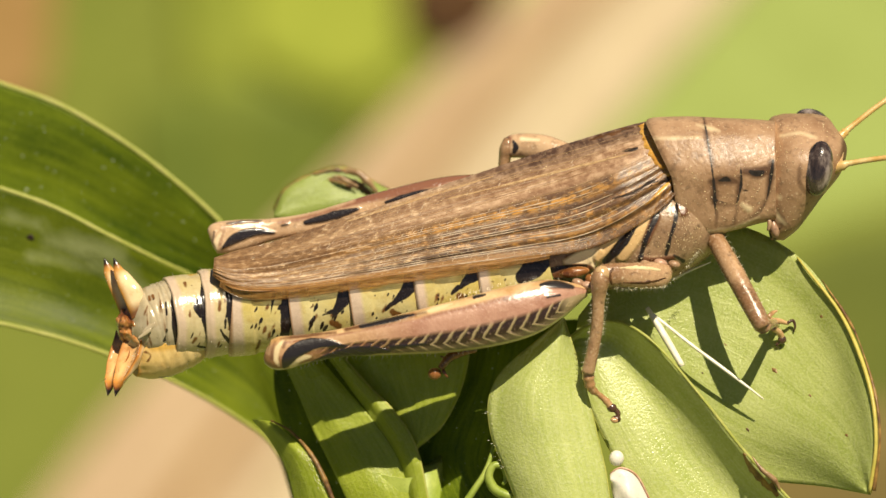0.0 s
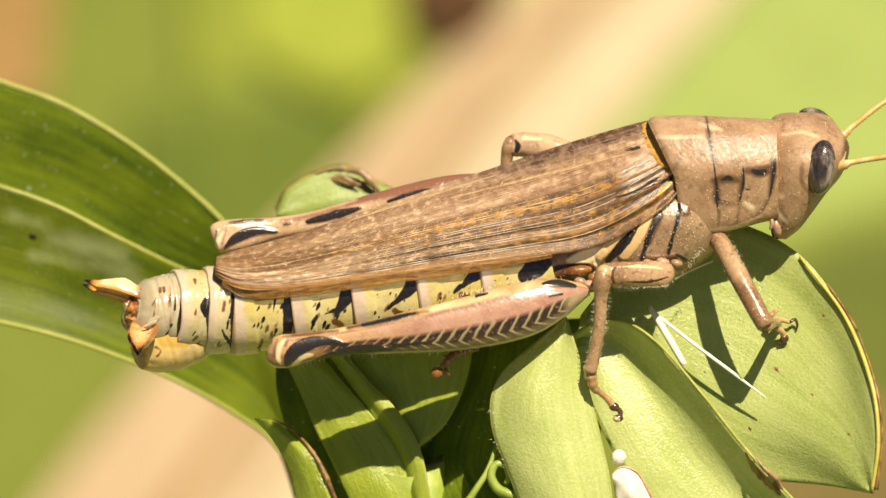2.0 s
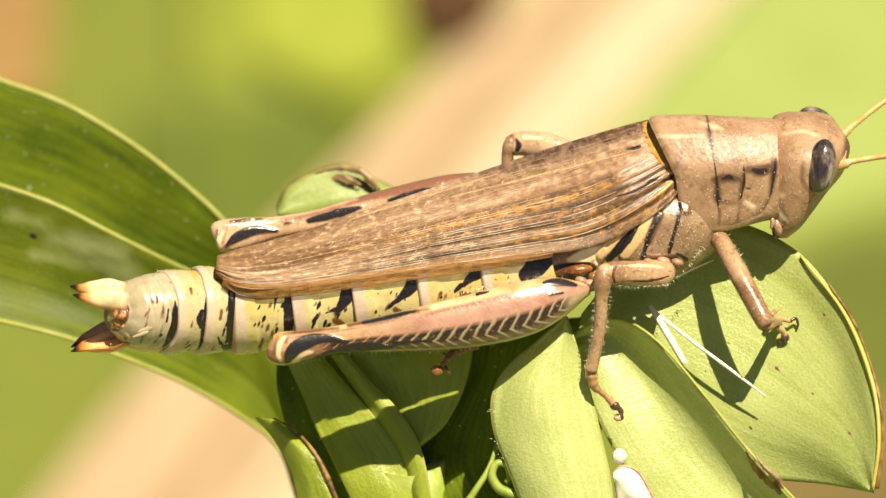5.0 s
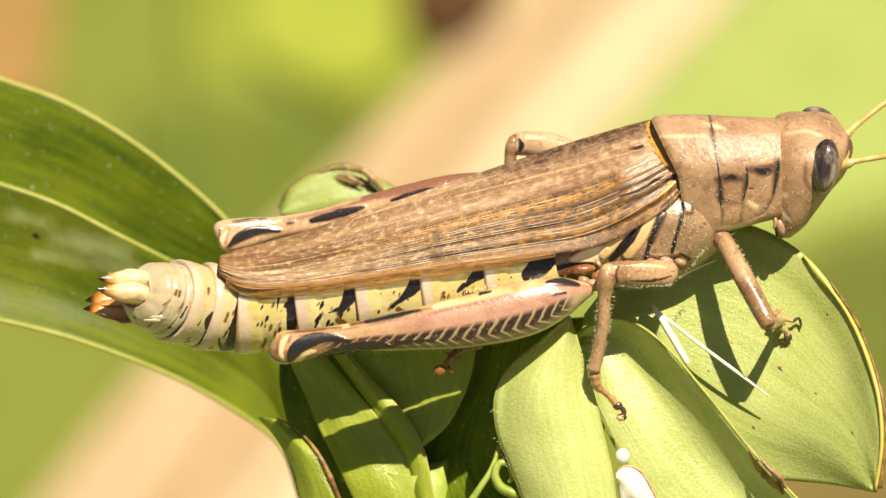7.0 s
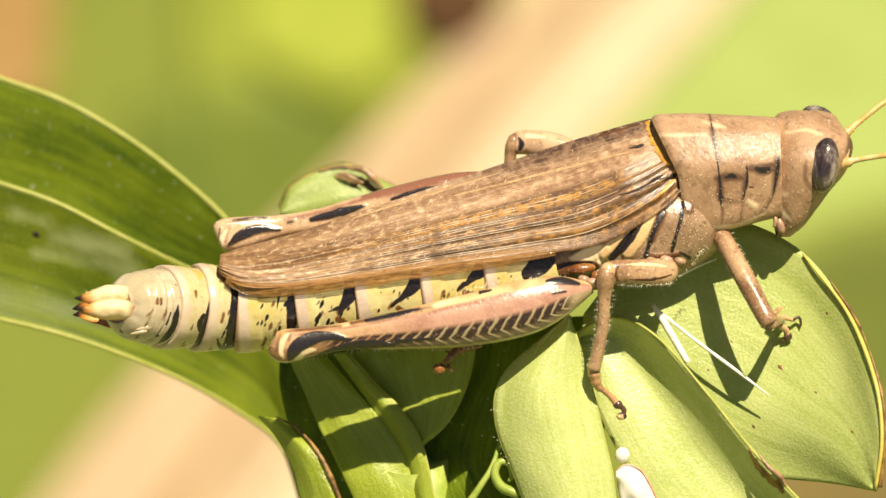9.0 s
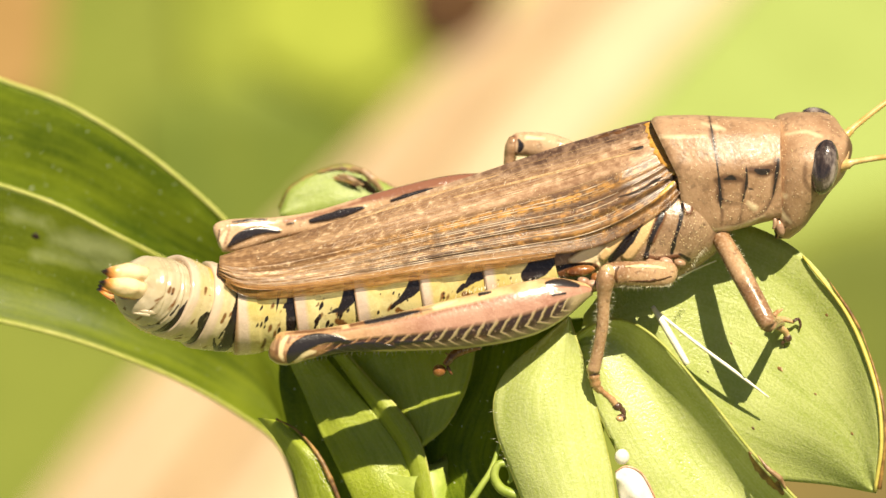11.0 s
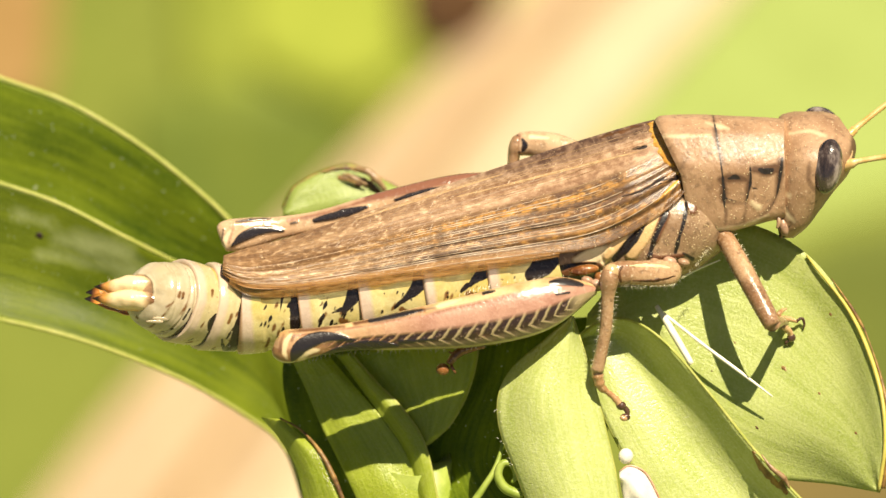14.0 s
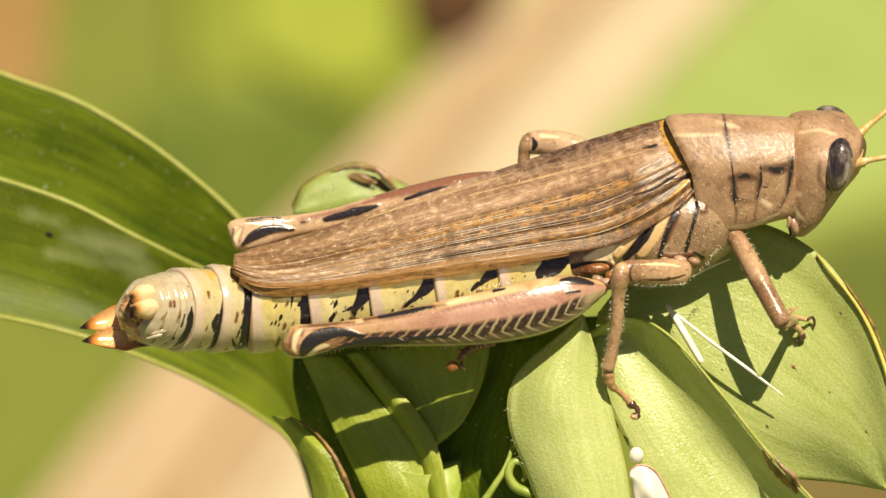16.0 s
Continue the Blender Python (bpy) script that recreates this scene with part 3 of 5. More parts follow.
def build_far():
    g = "out of focus growth behind"
    far_blade("background_leaf", "large light green leaf far behind the insect", "leaf", FAR_LIGHT, [(900, -300), (1300, -300), (2000, -300)], [(600, 700), (1300, 520), (2000, 330)], 0.9000, 0, g)
    far_blade("background_leaf", "olive leaf low behind the plant", "leaf", FAR_OLIVE, [(700, 640), (1300, 430), (2000, 230)], [(700, 1250), (1500, 1250), (2000, 1250)], 0.8996, 0, g)
    far_blade("background_leaf", "large olive green leaf far behind the insect", "leaf", FAR_OLIVE, [(-400, -300), (200, -300), (900, -300)], [(-400, 1250), (100, 1250), (700, 1250)], 0.9018, 0, g)
    far_blade("background_leaf", "broad olive-yellow leaf far behind the insect", "leaf", FAR_MID, [(300, -280), (600, -280), (900, -280)], [(330, 170), (560, 290), (800, 160)], 0.8998, 0, g)
    far_blade("background_leaf", "deep green leaf far behind the insect", "leaf", FAR_GREEN, [(230, 180), (410, 150), (640, 150)], [(250, 540), (430, 590), (570, 480)], 0.8994, 0, g)
    far_blade("background_leaf", "yellow-green leaf far behind the insect", "leaf", FAR_YELLOW, [(430, -250), (620, -250), (840, -250)], [(440, 120), (600, 190), (760, 90)], 0.8990, 0, g)
    far_blade("background_leaf", "dry tan leaf far behind the insect", "leaf", DRY_C, [(-300, -250), (0, -250), (110, -200)], [(-300, 260), (20, 230), (90, 120)], 0.8990, 0, g)
    far_blade("dry_stalk", "broad dry pink-tan blade leaning behind the insect", "dry stalk", DRY_A, [(1215, -300), (690, 210), (225, 700), (-110, 1150)], [(1390, -300), (900, 200), (560, 700), (300, 1150)], 0.8988, 0, g)
    far_blade("dry_stalk", "broad dry cream blade leaning behind the insect", "dry stalk", DRY_B, [(1380, -300), (890, 200), (550, 700), (290, 1150)], [(1580, -300), (1075, 240), (720, 700), (480, 1150)], 0.8991, 0, g)
    far_blade("dry_stalk", "thin dry brown blade leaning behind the insect", "dry stalk", DRY_C, [(1330, -300), (820, 200), (440, 700), (90, 1150)], [(1365, -300), (850, 200), (475, 700), (150, 1150)], 0.8985, 0, g)
    # a flat sheet added for a dark soil gap in the growth
    far_blade("background_leaf", "dark brown sheet standing for a soil gap far behind", "leaf", SOIL, [(700, -200), (800, -200), (930, -200)], [(715, 60), (790, 90), (880, 50)], 0.8982, 0, g)


build_far()
far_blade("background_leaf", "dark green leaf low behind the broad leaf", "leaf", FAR_DEEP, [(1330, 470), (1600, 380), (2000, 330)], [(1330, 720), (1600, 760), (2000, 800)], 0.8992, 0, "out of focus growth behind")
far_blade("background_leaf", "withered brown leaf low behind the broad leaf", "leaf", FAR_DULL, [(1250, 700), (1600, 720), (2000, 760)], [(1250, 1200), (1600, 1200), (2000, 1200)], 0.8990, 0, "out of focus growth behind")


# ---------------------------------------------------------------- the plant
plant = thing("leafy_plant", "leafy green plant with broad folded leaves under the grasshopper", "plant")


def leaf(mat, a, b, bulge=30, label="", margin=(True, False), wave=12.0, seed=0.0, profile=None, r=4.0, name="leaf", edge=None):
    bm = bmesh.new()
    sheet(bm, a, b, 48, 28, bulge, 7.0, wave, seed, profile)
    ob = part(name, bm, mat, plant, label)
    for on, side in zip(margin, (a, b)):
        if on:
            bm = bmesh.new()
            tube(bm, [(x, y, d + 3) for x, y, d in side], r, 6, 48)
            part("leaf_margin", bm, edge or MARGIN, ob)
    return ob


def build_plant():
    # long arching leaves on the tail side
    leaf(LEAF_DARK, [(-140, 92, 580), (0, 145, 580), (110, 185, 580), (220, 248, 580), (310, 315, 580), (395, 392, 580), (450, 470, 580)],
         [(-140, 430, 650), (0, 470, 660), (100, 500, 662), (200, 540, 666), (300, 560, 666), (380, 560, 666), (450, 540, 655)], 0, "deep green leaf blade with a pale margin", (True, False), 8, 1.0, (0, 0, -4, -8, -6, -2, 0), r=5)
    low = leaf(LEAF_MID, [(-140, 290, 420), (0, 331, 420), (100, 366, 420), (200, 417, 425), (290, 462, 470), (350, 492, 520), (420, 550, 570), (499, 640, 600)],
               [(-140, 545, 420), (0, 571, 420), (110, 598, 425), (210, 632, 450), (320, 678, 500), (420, 735, 560), (495, 795, 600), (532, 900, 600)], 0, "yellow-green leaf blade under the abdomen", (True, True), 5, 2.0, (0, -8, -16, -24, -30, -34, -32, -21, 0), r=4.5)
    surf = drape(low)
    # scuff streaks that also carry the painted sheen of the upper blade
    paint(low, "scuff_sheen", [([(84, 424), (150, 436), (214, 456)], [5, 17, 6]), ([(170, 470), (220, 486), (262, 508)], [5, 13, 4]), ([(60, 452), (120, 462), (150, 474)], [2, 6, 2]), ([(20, 384), (70, 398)], [3, 4])], None, 26)
    bm = bmesh.new()
    ribbon(bm, surf, [(54, 419), (60, 421), (66, 424)], [4, 6.5, 4], 10, 0.25, 2.0, 1.0)
    part("dark_speck", bm, BLACK, low, "black speck on the leaf")
    # small leaf behind the back
    ob = leaf(LEAF_SMALL, [(492, 372, 400), (512, 335, 400), (560, 308, 405), (610, 295, 410), (650, 312, 410), (700, 338, 410)],
              [(494, 390, 390), (540, 410, 390), (590, 420, 390), (640, 410, 390), (680, 390, 395), (720, 370, 400)], 15, "small curled leaf with a withered brown spot", (True, False), 8, 3.0, edge=BROWN_EDGE, r=3)
    surf = drape(ob)
    for k, (mat, pts, w) in enumerate(((BROWN_EDGE, [(588, 316), (612, 320), (640, 328), (664, 342)], [3, 8, 10, 4]), (CURL, [(594, 314), (610, 316), (626, 320)], [1, 5, 2]), (BROWN_EDGE, [(560, 309), (585, 303), (610, 301), (640, 310)], [1, 3, 4, 2]))):
        bm = bmesh.new()
        ribbon(bm, surf, pts, w, 24, 0.4, k * 2.3, 3.0 + k)
        part("withered_spot", bm, mat, ob)
    bm = bmesh.new()
    tube(bm, [(618, 300, 386), (640, 306, 378), (658, 322, 376), (674, 342, 380)], [2, 6, 7, 3], 8, 24, 7)
    tube(bm, [(596, 312, 382), (616, 318, 376), (640, 330, 378)], [1.5, 4, 2], 8, 16, 5)
    part("withered_curl", bm, CURL, ob, "curled dry brown piece")
    # broad leaf under the head
    ob = leaf(LEAF_PALE, [(1030, 560, 50), (1120, 450, 66), (1220, 396, 72), (1320, 400, 68), (1422, 456, 30), (1500, 560, -34), (1548, 680, -110), (1560, 780, -136), (1548, 874, -128)],
              [(1020, 640, 32), (1080, 700, 32), (1150, 760, 28), (1210, 800, 24), (1270, 830, 18), (1340, 850, 6), (1400, 855, -16), (1470, 862, -62), (1548, 876, -128)], 6, "broad pale green leaf with a browned margin", (False, False), 22, 4.0)
    bm = bmesh.new()
    tube(bm, [(1418, 456, 28), (1498, 562, -38), (1545, 680, -113), (1557, 780, -139), (1546, 872, -131)], [2, 3.5, 4, 3.5, 4], 6, 40)
    part("leaf_margin", bm, YELLOW_EDGE, ob)
    bm = bmesh.new()
    tube(bm, [(1462, 496, 2), (1506, 562, -40), (1530, 612, -76), (1556, 700, -122), (1564, 780, -140), (1553, 868, -133)], [0.6, 3.0, 1.2, 3.2, 2.0, 4.5], 6, 60, 9)
    part("withered_margin", bm, BROWN_EDGE, ob, "thin withered brown edge")
    surf = drape(ob)
    for k, (x, y, w) in enumerate(((1378, 655, 4), (1290, 610, 2), (1440, 700, 2), (1330, 760, 2.5), (1460, 560, 2), (1250, 660, 1.6), (1505, 770, 2.2))):
        bm = bmesh.new()
        ribbon(bm, surf, [(x - w, y - w), (x, y), (x + w, y + w * 1.3)], [w * 0.4, w, w * 0.4], 8, 0.5, k * 1.3, 0.4)
        part("dark_speck", bm, BROWN_EDGE, ob)
    # folded leaf under the middle foot
    ob = leaf(LEAF_BRIGHT, [(1012, 600, 10), (1050, 575, -5), (1105, 570, -25), (1170, 612, -45), (1250, 705, -55), (1330, 805, -55), (1425, 905, -55)],
              [(1020, 620, 35), (1040, 690, 20), (1065, 750, 5), (1090, 800, 0), (1115, 840, -5), (1135, 870, -5), (1165, 905, -5)], 0, "folded green leaf with a pale margin", (True, True), 8, 5.0, (0, -22, -40, -44, -36, -24, -13, -4, 0), r=3)
    bm = bmesh.new()
    ribbon(bm, drape(ob), [(1322, 802), (1340, 826), (1362, 850), (1384, 878)], [2, 11, 12, 3], 16, 0.3, 3.0, 1.5)
    part("withered_spot", bm, BROWN_EDGE, ob, "dry brown torn spot")
    bm = bmesh.new()
    tube(bm, [(1338, 808, -62), (1356, 832, -66), (1376, 848, -64), (1388, 868, -60)], [1, 4, 5, 1.5], 6, 20, 7)
    part("withered_rim", bm, CURL, ob, "curled dry rim")
    # pale cupped leaf
    leaf(LEAF_BRIGHT, [(1003, 563, -20), (955, 605, -30), (898, 655, -35), (873, 705, -40), (876, 765, -45), (900, 830, -50), (928, 905, -50)],
         [(1004, 564, -20), (1018, 606, -35), (1034, 657, -45), (1053, 727, -50), (1068, 790, -50), (1080, 845, -50), (1088, 905, -50)], 40, "pale cupped leaf lit by the sun", (True, True), 10, 6.0, r=2.2)
    # blades below the hind leg
    leaf(LEAF_LOW, [(505, 636, 130), (535, 700, 122), (560, 760, 112), (590, 820, 102), (630, 905, 92)],
         [(575, 636, 110), (625, 695, 100), (668, 745, 92), (715, 815, 84), (742, 905, 78)], 8, "broad green blade below the hind leg", (False, False), 8, 7.0)
    leaf(LEAF_LOW, [(586, 632, 116), (628, 690, 102), (666, 742, 94), (712, 815, 86), (735, 905, 80)],
         [(610, 628, 96), (657, 682, 86), (704, 730, 76), (743, 795, 66), (768, 905, 60)], 9, "narrow folded green blade below the hind leg", (False, True), 4, 7.6, r=3.2)
    leaf(LEAF_LOW, [(600, 630, 128), (640, 680, 118), (690, 730, 108), (720, 765, 100), (742, 792, 94)],
         [(838, 600, 88), (832, 650, 88), (815, 705, 90), (785, 757, 92), (744, 793, 92)], 8, "pointed green leaf below the hind leg", (False, True), 6, 8.0, r=2.4)
    leaf(LEAF_DARK, [(820, 620, 170), (800, 700, 165), (752, 790, 160), (765, 850, 150), (775, 910, 140)],
         [(930, 600, 150), (910, 680, 145), (885, 760, 140), (875, 840, 130), (930, 910, 120)], 20, "dark shaded leaf deep in the cluster", (False, False), 10, 9.0)
    leaf(LEAF_DARK, [(495, 600, 235), (492, 690, 235), (520, 800, 235), (560, 910, 235)],
         [(1100, 560, 235), (1080, 700, 235), (1060, 800, 235), (1060, 910, 235)], 20, "dark shaded leaf deep in the cluster", (False, False), 20, 10.0)
    bm = bmesh.new()
    rnd = random.Random(21)
    for line, n, way in (([(873, 705, -44), (876, 765, -48), (900, 830, -52)], 14, (-1, -0.3, 0)), ([(740, 792, 104), (775, 765, 102), (820, 690, 104)], 34, (0.6, -0.4, -0.6)),
                         ([(770, 850, 148), (795, 820, 152), (815, 785, 156)], 46, (0.2, -0.8, 0.4)), ([(540, 800, 14), (560, 830, 4), (578, 868, -2)], 40, (-0.3, -0.7, 0.4)), ([(320, 678, 436), (420, 735, 446), (500, 800, 446)], 60, (-0.4, -0.2, -0.8))):
        p = spline(line, 60)
        for _ in range(n):
            q = p[rnd.randrange(60)]
            w = Vector((way[0] + rnd.uniform(-0.5, 0.5), way[1] + rnd.uniform(-0.5, 0.5), way[2] + rnd.uniform(-0.5, 0.5))).normalized()
            a = w.orthogonal().normalized()
            b = w.cross(a)
            root = W(q[0] + rnd.uniform(-6, 6), q[1] + rnd.uniform(-6, 6), q[2] - 4)
            tip = bm.verts.new(root + w * rnd.uniform(4, 11) * S)
            vs = [bm.verts.new(root + (a * math.cos(k * 2.094) + b * math.sin(k * 2.094)) * 0.38 * S) for k in range(3)]
            for k in range(3):
                bm.faces.new((vs[k], vs[(k + 1) % 3], tip))
    part("leaf_hairs", bm, STRAW, plant, "fine pale leaf hairs", "stuff")
    # stems
    bm = bmesh.new()
    tube(bm, [(486, 744, 60), (522, 764, 34), (556, 802, 8), (580, 846, -4), (608, 915, -8)], [1.5, 2.2, 4, 5, 3.5], 8, 40, 9)
    part("leaf_stalk", bm, BROWN_EDGE, plant, "brown withered leaf stalk")
    leaf(LEAF_LOW, [(452, 742, 120), (486, 782, 70), (515, 836, 44), (532, 910, 40)], [(490, 746, 64), (550, 800, 12), (580, 850, 0), (606, 910, -4)], 14, "green sheath round the stalk", (False, False), 6, 12.0)
    bm = bmesh.new()
    tube(bm, [(884, 775, -20), (868, 830, -30), (845, 868, -35), (820, 905, -35)], [2, 5, 6, 7], 8, 20)
    part("leaf_stalk", bm, STEM, plant, "thin green leaf stalk")
    bm = bmesh.new()
    tube(bm, [(915, 880, -30), (885, 868, -34), (872, 845, -36), (880, 824, -36), (897, 826, -34), (903, 846, -32), (896, 858, -32)], [9, 9, 8, 7, 6, 5, 3], 8, 30)
    part("tendril", bm, STEM, plant, "small curled green shoot")
    down = pose(0, 0, 0, PITCH, 0, 0)
    bm = bmesh.new()
    foot = down @ Vector((0, 0, -HEIGHT / S))
    tube(bm, [(720, 860, 170), (725, 1100, 290), (740, 441 + (-foot.z) * 0.5, foot.y * 0.5), (760, 441 + (-foot.z) * 0.93, foot.y * 0.985)], [40, 70, 90, 120], 12, 24)
    part("stem", bm, STEM, plant, "upright green stem")
    # flower among the leaves
    bm = bmesh.new()
    ball(bm, 1098, 811, -46, 13, 14, 12)
    part("flower_bud", bm, PETAL, plant, "tiny white round bud")
    bm = bmesh.new()
    sheet(bm, [(1086, 838, -44), (1106, 828, -48), (1134, 842, -44), (1156, 884, -34), (1166, 915, -30)], [(1088, 860, -34), (1092, 880, -42), (1098, 900, -46), (1120, 915, -40), (1150, 925, -36)], 24, 12, 16, 4, 10, 3.0)
    part("petal", bm, PETAL, plant, "pale pink-white petal")
    bm = bmesh.new()
    tube(bm, [(1086, 838, -46), (1106, 828, -50), (1134, 842, -46), (1156, 884, -36), (1166, 915, -32)], [1, 2, 2, 2, 2], 6, 24)
    part("petal_rim", bm, FOOT_RIM, plant, "pink-brown petal rim")


build_plant()


# straws lying on the broad leaf
def straw(label, pts, r):
    bm = bmesh.new()
    tube(bm, pts, r, 8, 20)
    ob = part("dry_straw", bm, STRAW)
    ob.matrix_world = BASE
    return tagged(ob, label, "straw", "dry straws on the leaf")


STRAWS = [straw("short pale dry straw lying on a leaf", [(1152, 545, -2), (1180, 590, -12), (1214, 648, -18)], [4, 6.5, 5.5]),
          straw("long thin pale dry straw lying on a leaf", [(1162, 556, -4), (1230, 610, -18), (1300, 662, -34), (1358, 706, -46)], [2.5, 3, 3, 1.2]),
          straw("fine dry bristle sticking out beside the leg", [(1195, 495, 20), (1230, 478, 15), (1265, 464, 10)], [3, 2, 1])]


# ---------------------------------------------------------------- the grasshopper
hopper = thing("grasshopper", "brown grasshopper with yellow black-marked abdomen, resting on leaves", "grasshopper")


def add(name, mat, build, label="", parent=None, kind=""):
    bm = bmesh.new()
    build(bm)
    return part(name, bm, mat, parent or hopper, label, kind)


def mark(name, mat, ob, pts, widths, seed=0.0, rag=0.22, m=18, label="", lift=0.6):
    """A ragged spot or line lying on the side of ob."""
    surf = drape(ob)
    return add(name, mat, lambda bm: ribbon(bm, surf, pts, widths, m, rag, seed, lift), label, ob)


def crumbs(bm, surf, count, box, size, seed):
    """Grains of dust and glints lying on a surface, thicker in some places."""
    rnd = random.Random(seed)
    made = 0
    for _ in range(count * 6):
        x, y = rnd.uniform(box[0], box[2]), rnd.uniform(box[1], box[3])
        if noise.noise((x * 0.02, y * 0.02, seed)) + rnd.uniform(-0.5, 0.5) < 0.05:
            continue
        c = surf(x, y, 0.3)
        if c is None:
            continue
        r = size * rnd.uniform(0.5, 1.0) ** 2 * S
        vs = [bm.verts.new(c + Vector(v) * r) for v in ((1, 0, 0.2), (-0.3, 0.9, 0.1), (-0.6, -0.8, 0.2), (0.1, 0.1, 1.1), (0, -0.2, -0.9))]
        for f in ((0, 1, 3), (1, 2, 3), (2, 0, 3), (1, 0, 4), (2, 1, 4), (0, 2, 4)):
            bm.faces.new([vs[k] for k in f])
        made += 1
        if made >= count:
            break


def hair(bm, root, way, length, r=0.8):
    """One tapering bristle."""
    a = way.orthogonal().normalized()
    b = way.cross(a).normalized()
    tip = bm.verts.new(root + way * length * S)
    vs = [bm.verts.new(root + (a * math.cos(k * 2.094) + b * math.sin(k * 2.094)) * r * S) for k in range(3)]
    for k in range(3):
        bm.faces.new((vs[k], vs[(k + 1) % 3], tip))


def fringe(bm, line, count, way, length, seed, spread=0.5, r=0.8):
    """Bristles along a line of (x, y, d)."""
    rnd = random.Random(seed)
    p = spline(line, 60)
    for _ in range(count):
        q = p[rnd.randrange(60)]
        w = Vector((way[0] + rnd.uniform(-spread, spread), way[1] + rnd.uniform(-spread, spread), way[2] + rnd.uniform(-spread, spread))).normalized()
        hair(bm, W(q[0] + rnd.uniform(-2, 2), q[1] + rnd.uniform(-2, 2), q[2]), w, length * rnd.uniform(0.5, 1.3), r)


def build_head():
    def shape(bm):
        st = [(1420, 201, 45, 26, 18), (1421, 208, 42, 50, 44), (1425, 226, 30, 60, 64), (1435, 256, 14, 69, 78), (1434, 284, 4, 69, 84),
              (1427, 314, 4, 63, 82), (1414, 345, 6, 50, 74), (1403, 374, 8, 40, 62), (1393, 404, 8, 27, 44), (1382, 425, 8, 12, 22)]
        rings = []
        for q in spline(st, 110):
            ring = []
            for j in range(150):
                w = 2 * math.pi * j / 150
                c, s = math.cos(w), math.sin(w)
                # a brow above each eye, a dent where the cheek meets the neck
                brow = 6 * math.exp(-((q[1] - 236) / 18) ** 2) * max(0, c) ** 4 * abs(s) + 1.2 * noise.noise((q[1] * 0.03, c * 2.0, s * 2.0))
                c = math.copysign(abs(c) ** 0.85, c)
                s = math.copysign(abs(s) ** 0.85, s)
                ring.append(W(q[0] + c * (q[3] + brow), q[1], q[2] - s * q[4]))
            rings.append(ring)
        skin(bm, rings)
    head = add("head", SHIELD, shape, "smooth tan head dusted with pollen")
    add("eye", EYE, lambda bm: ball(bm, 1455, 298, -66, 26, 49, 24, 9, 24), "dark speckled compound eye")
    add("eye", EYE, lambda bm: ball(bm, 1444, 213, 92, 31, 20, 24, 18, 24), "dark speckled compound eye")
    add("brow", TAN_PALE, lambda bm: tube(bm, [(1488, 236, 10), (1496, 262, -22), (1492, 292, -48)], [4, 5, 5], 8, 14), "ridge between eye and antenna", head)
    add("mouthpart", DUSKY, lambda bm: ball(bm, 1377, 404, -26, 9, 18, 14, -12, 20), "", head)
    add("palp", TAN, lambda bm: tube(bm, [(1366, 382, -36), (1369, 396, -40), (1366, 408, -38)], [4, 4, 2.5], 8, 10), "", head)
    add("antenna", ANTENNA, lambda bm: tube(bm, [(1484, 298, -42), (1500, 292, -50), (1510, 289, -52), (1568, 280, -60), (1680, 268, -80), (1850, 262, -100)], [9, 8, 5, 4.4, 4, 3], 8, 90, 2), "golden jointed antenna")
    add("antenna", ANTENNA, lambda bm: tube(bm, [(1492, 244, 22), (1502, 234, 28), (1510, 227, 30), (1568, 182, 40), (1660, 120, 60), (1790, 60, 80)], [7, 7, 5, 4.4, 4, 3], 8, 90, 2), "golden jointed antenna")
    # the first stroke paints the shade in the gap between head and pronotum
    paint(head, "black", [([(1366, 372), (1365, 392), (1369, 418)], [3, 6, 5]), ([(1390, 402), (1380, 412), (1378, 424)], [1, 2.5, 3])])
    paint(head, "brown", [([(1500, 236), (1502, 262), (1496, 290)], [2, 6, 3]), ([(1462, 346), (1446, 372), (1424, 400)], [2, 2, 1]), ([(1424, 290), (1421, 318), (1434, 345)], [0.5, 2.5, 1]),
                         ([(1374, 300), (1372, 330), (1368, 360)], [2, 3, 3]), ([(1380, 372), (1392, 396)], [4, 6])])
    paint(head, "pale", [([(1378, 346), (1386, 350)], [3, 4]), ([(1376, 368), (1384, 384), (1396, 396)], [2, 4, 1]), ([(1388, 240), (1420, 236), (1452, 244)], [1, 2, 1])])
    add("pollen_and_glints", DUST_GLINT, lambda bm: crumbs(bm, drape(head), 170, (1370, 210, 1500, 420), 1.2, 5), "golden dust grains", head, "stuff")
    return head


def hull(bm, st, outline, n=170, m=110, lean=(0.0, 0.0, 1.0)):
    """A roofed shell along stations (x, y, d, half height, half depth) whose cross-section follows outline: (up, out) from ridge to keel."""
    half = spline([(a, b, 0.0) for a, b in outline], n // 2)
    section = [(q[0], q[1]) for q in half] + [(q[0], -q[1]) for q in half[-2:0:-1]]
    rings = []
    for i, q in enumerate(spline(st, m)):
        k = lean[0] + (lean[1] - lean[0]) * i / (m - 1)
        ring = []
        for c, o in section:
            y = q[1] - c * q[3]
            bump = 0.8 * noise.noise((q[0] * 0.05, y * 0.05, 3.0)) + 0.5 * noise.noise((q[0] * 0.16, y * 0.16, 7.0))
            ring.append(W(q[0] + k * (y - q[1]) * (1.0 if c > 0 else lean[2]), y, q[2] - o * (q[4] + bump)))
        rings.append(ring)
    skin(bm, rings)


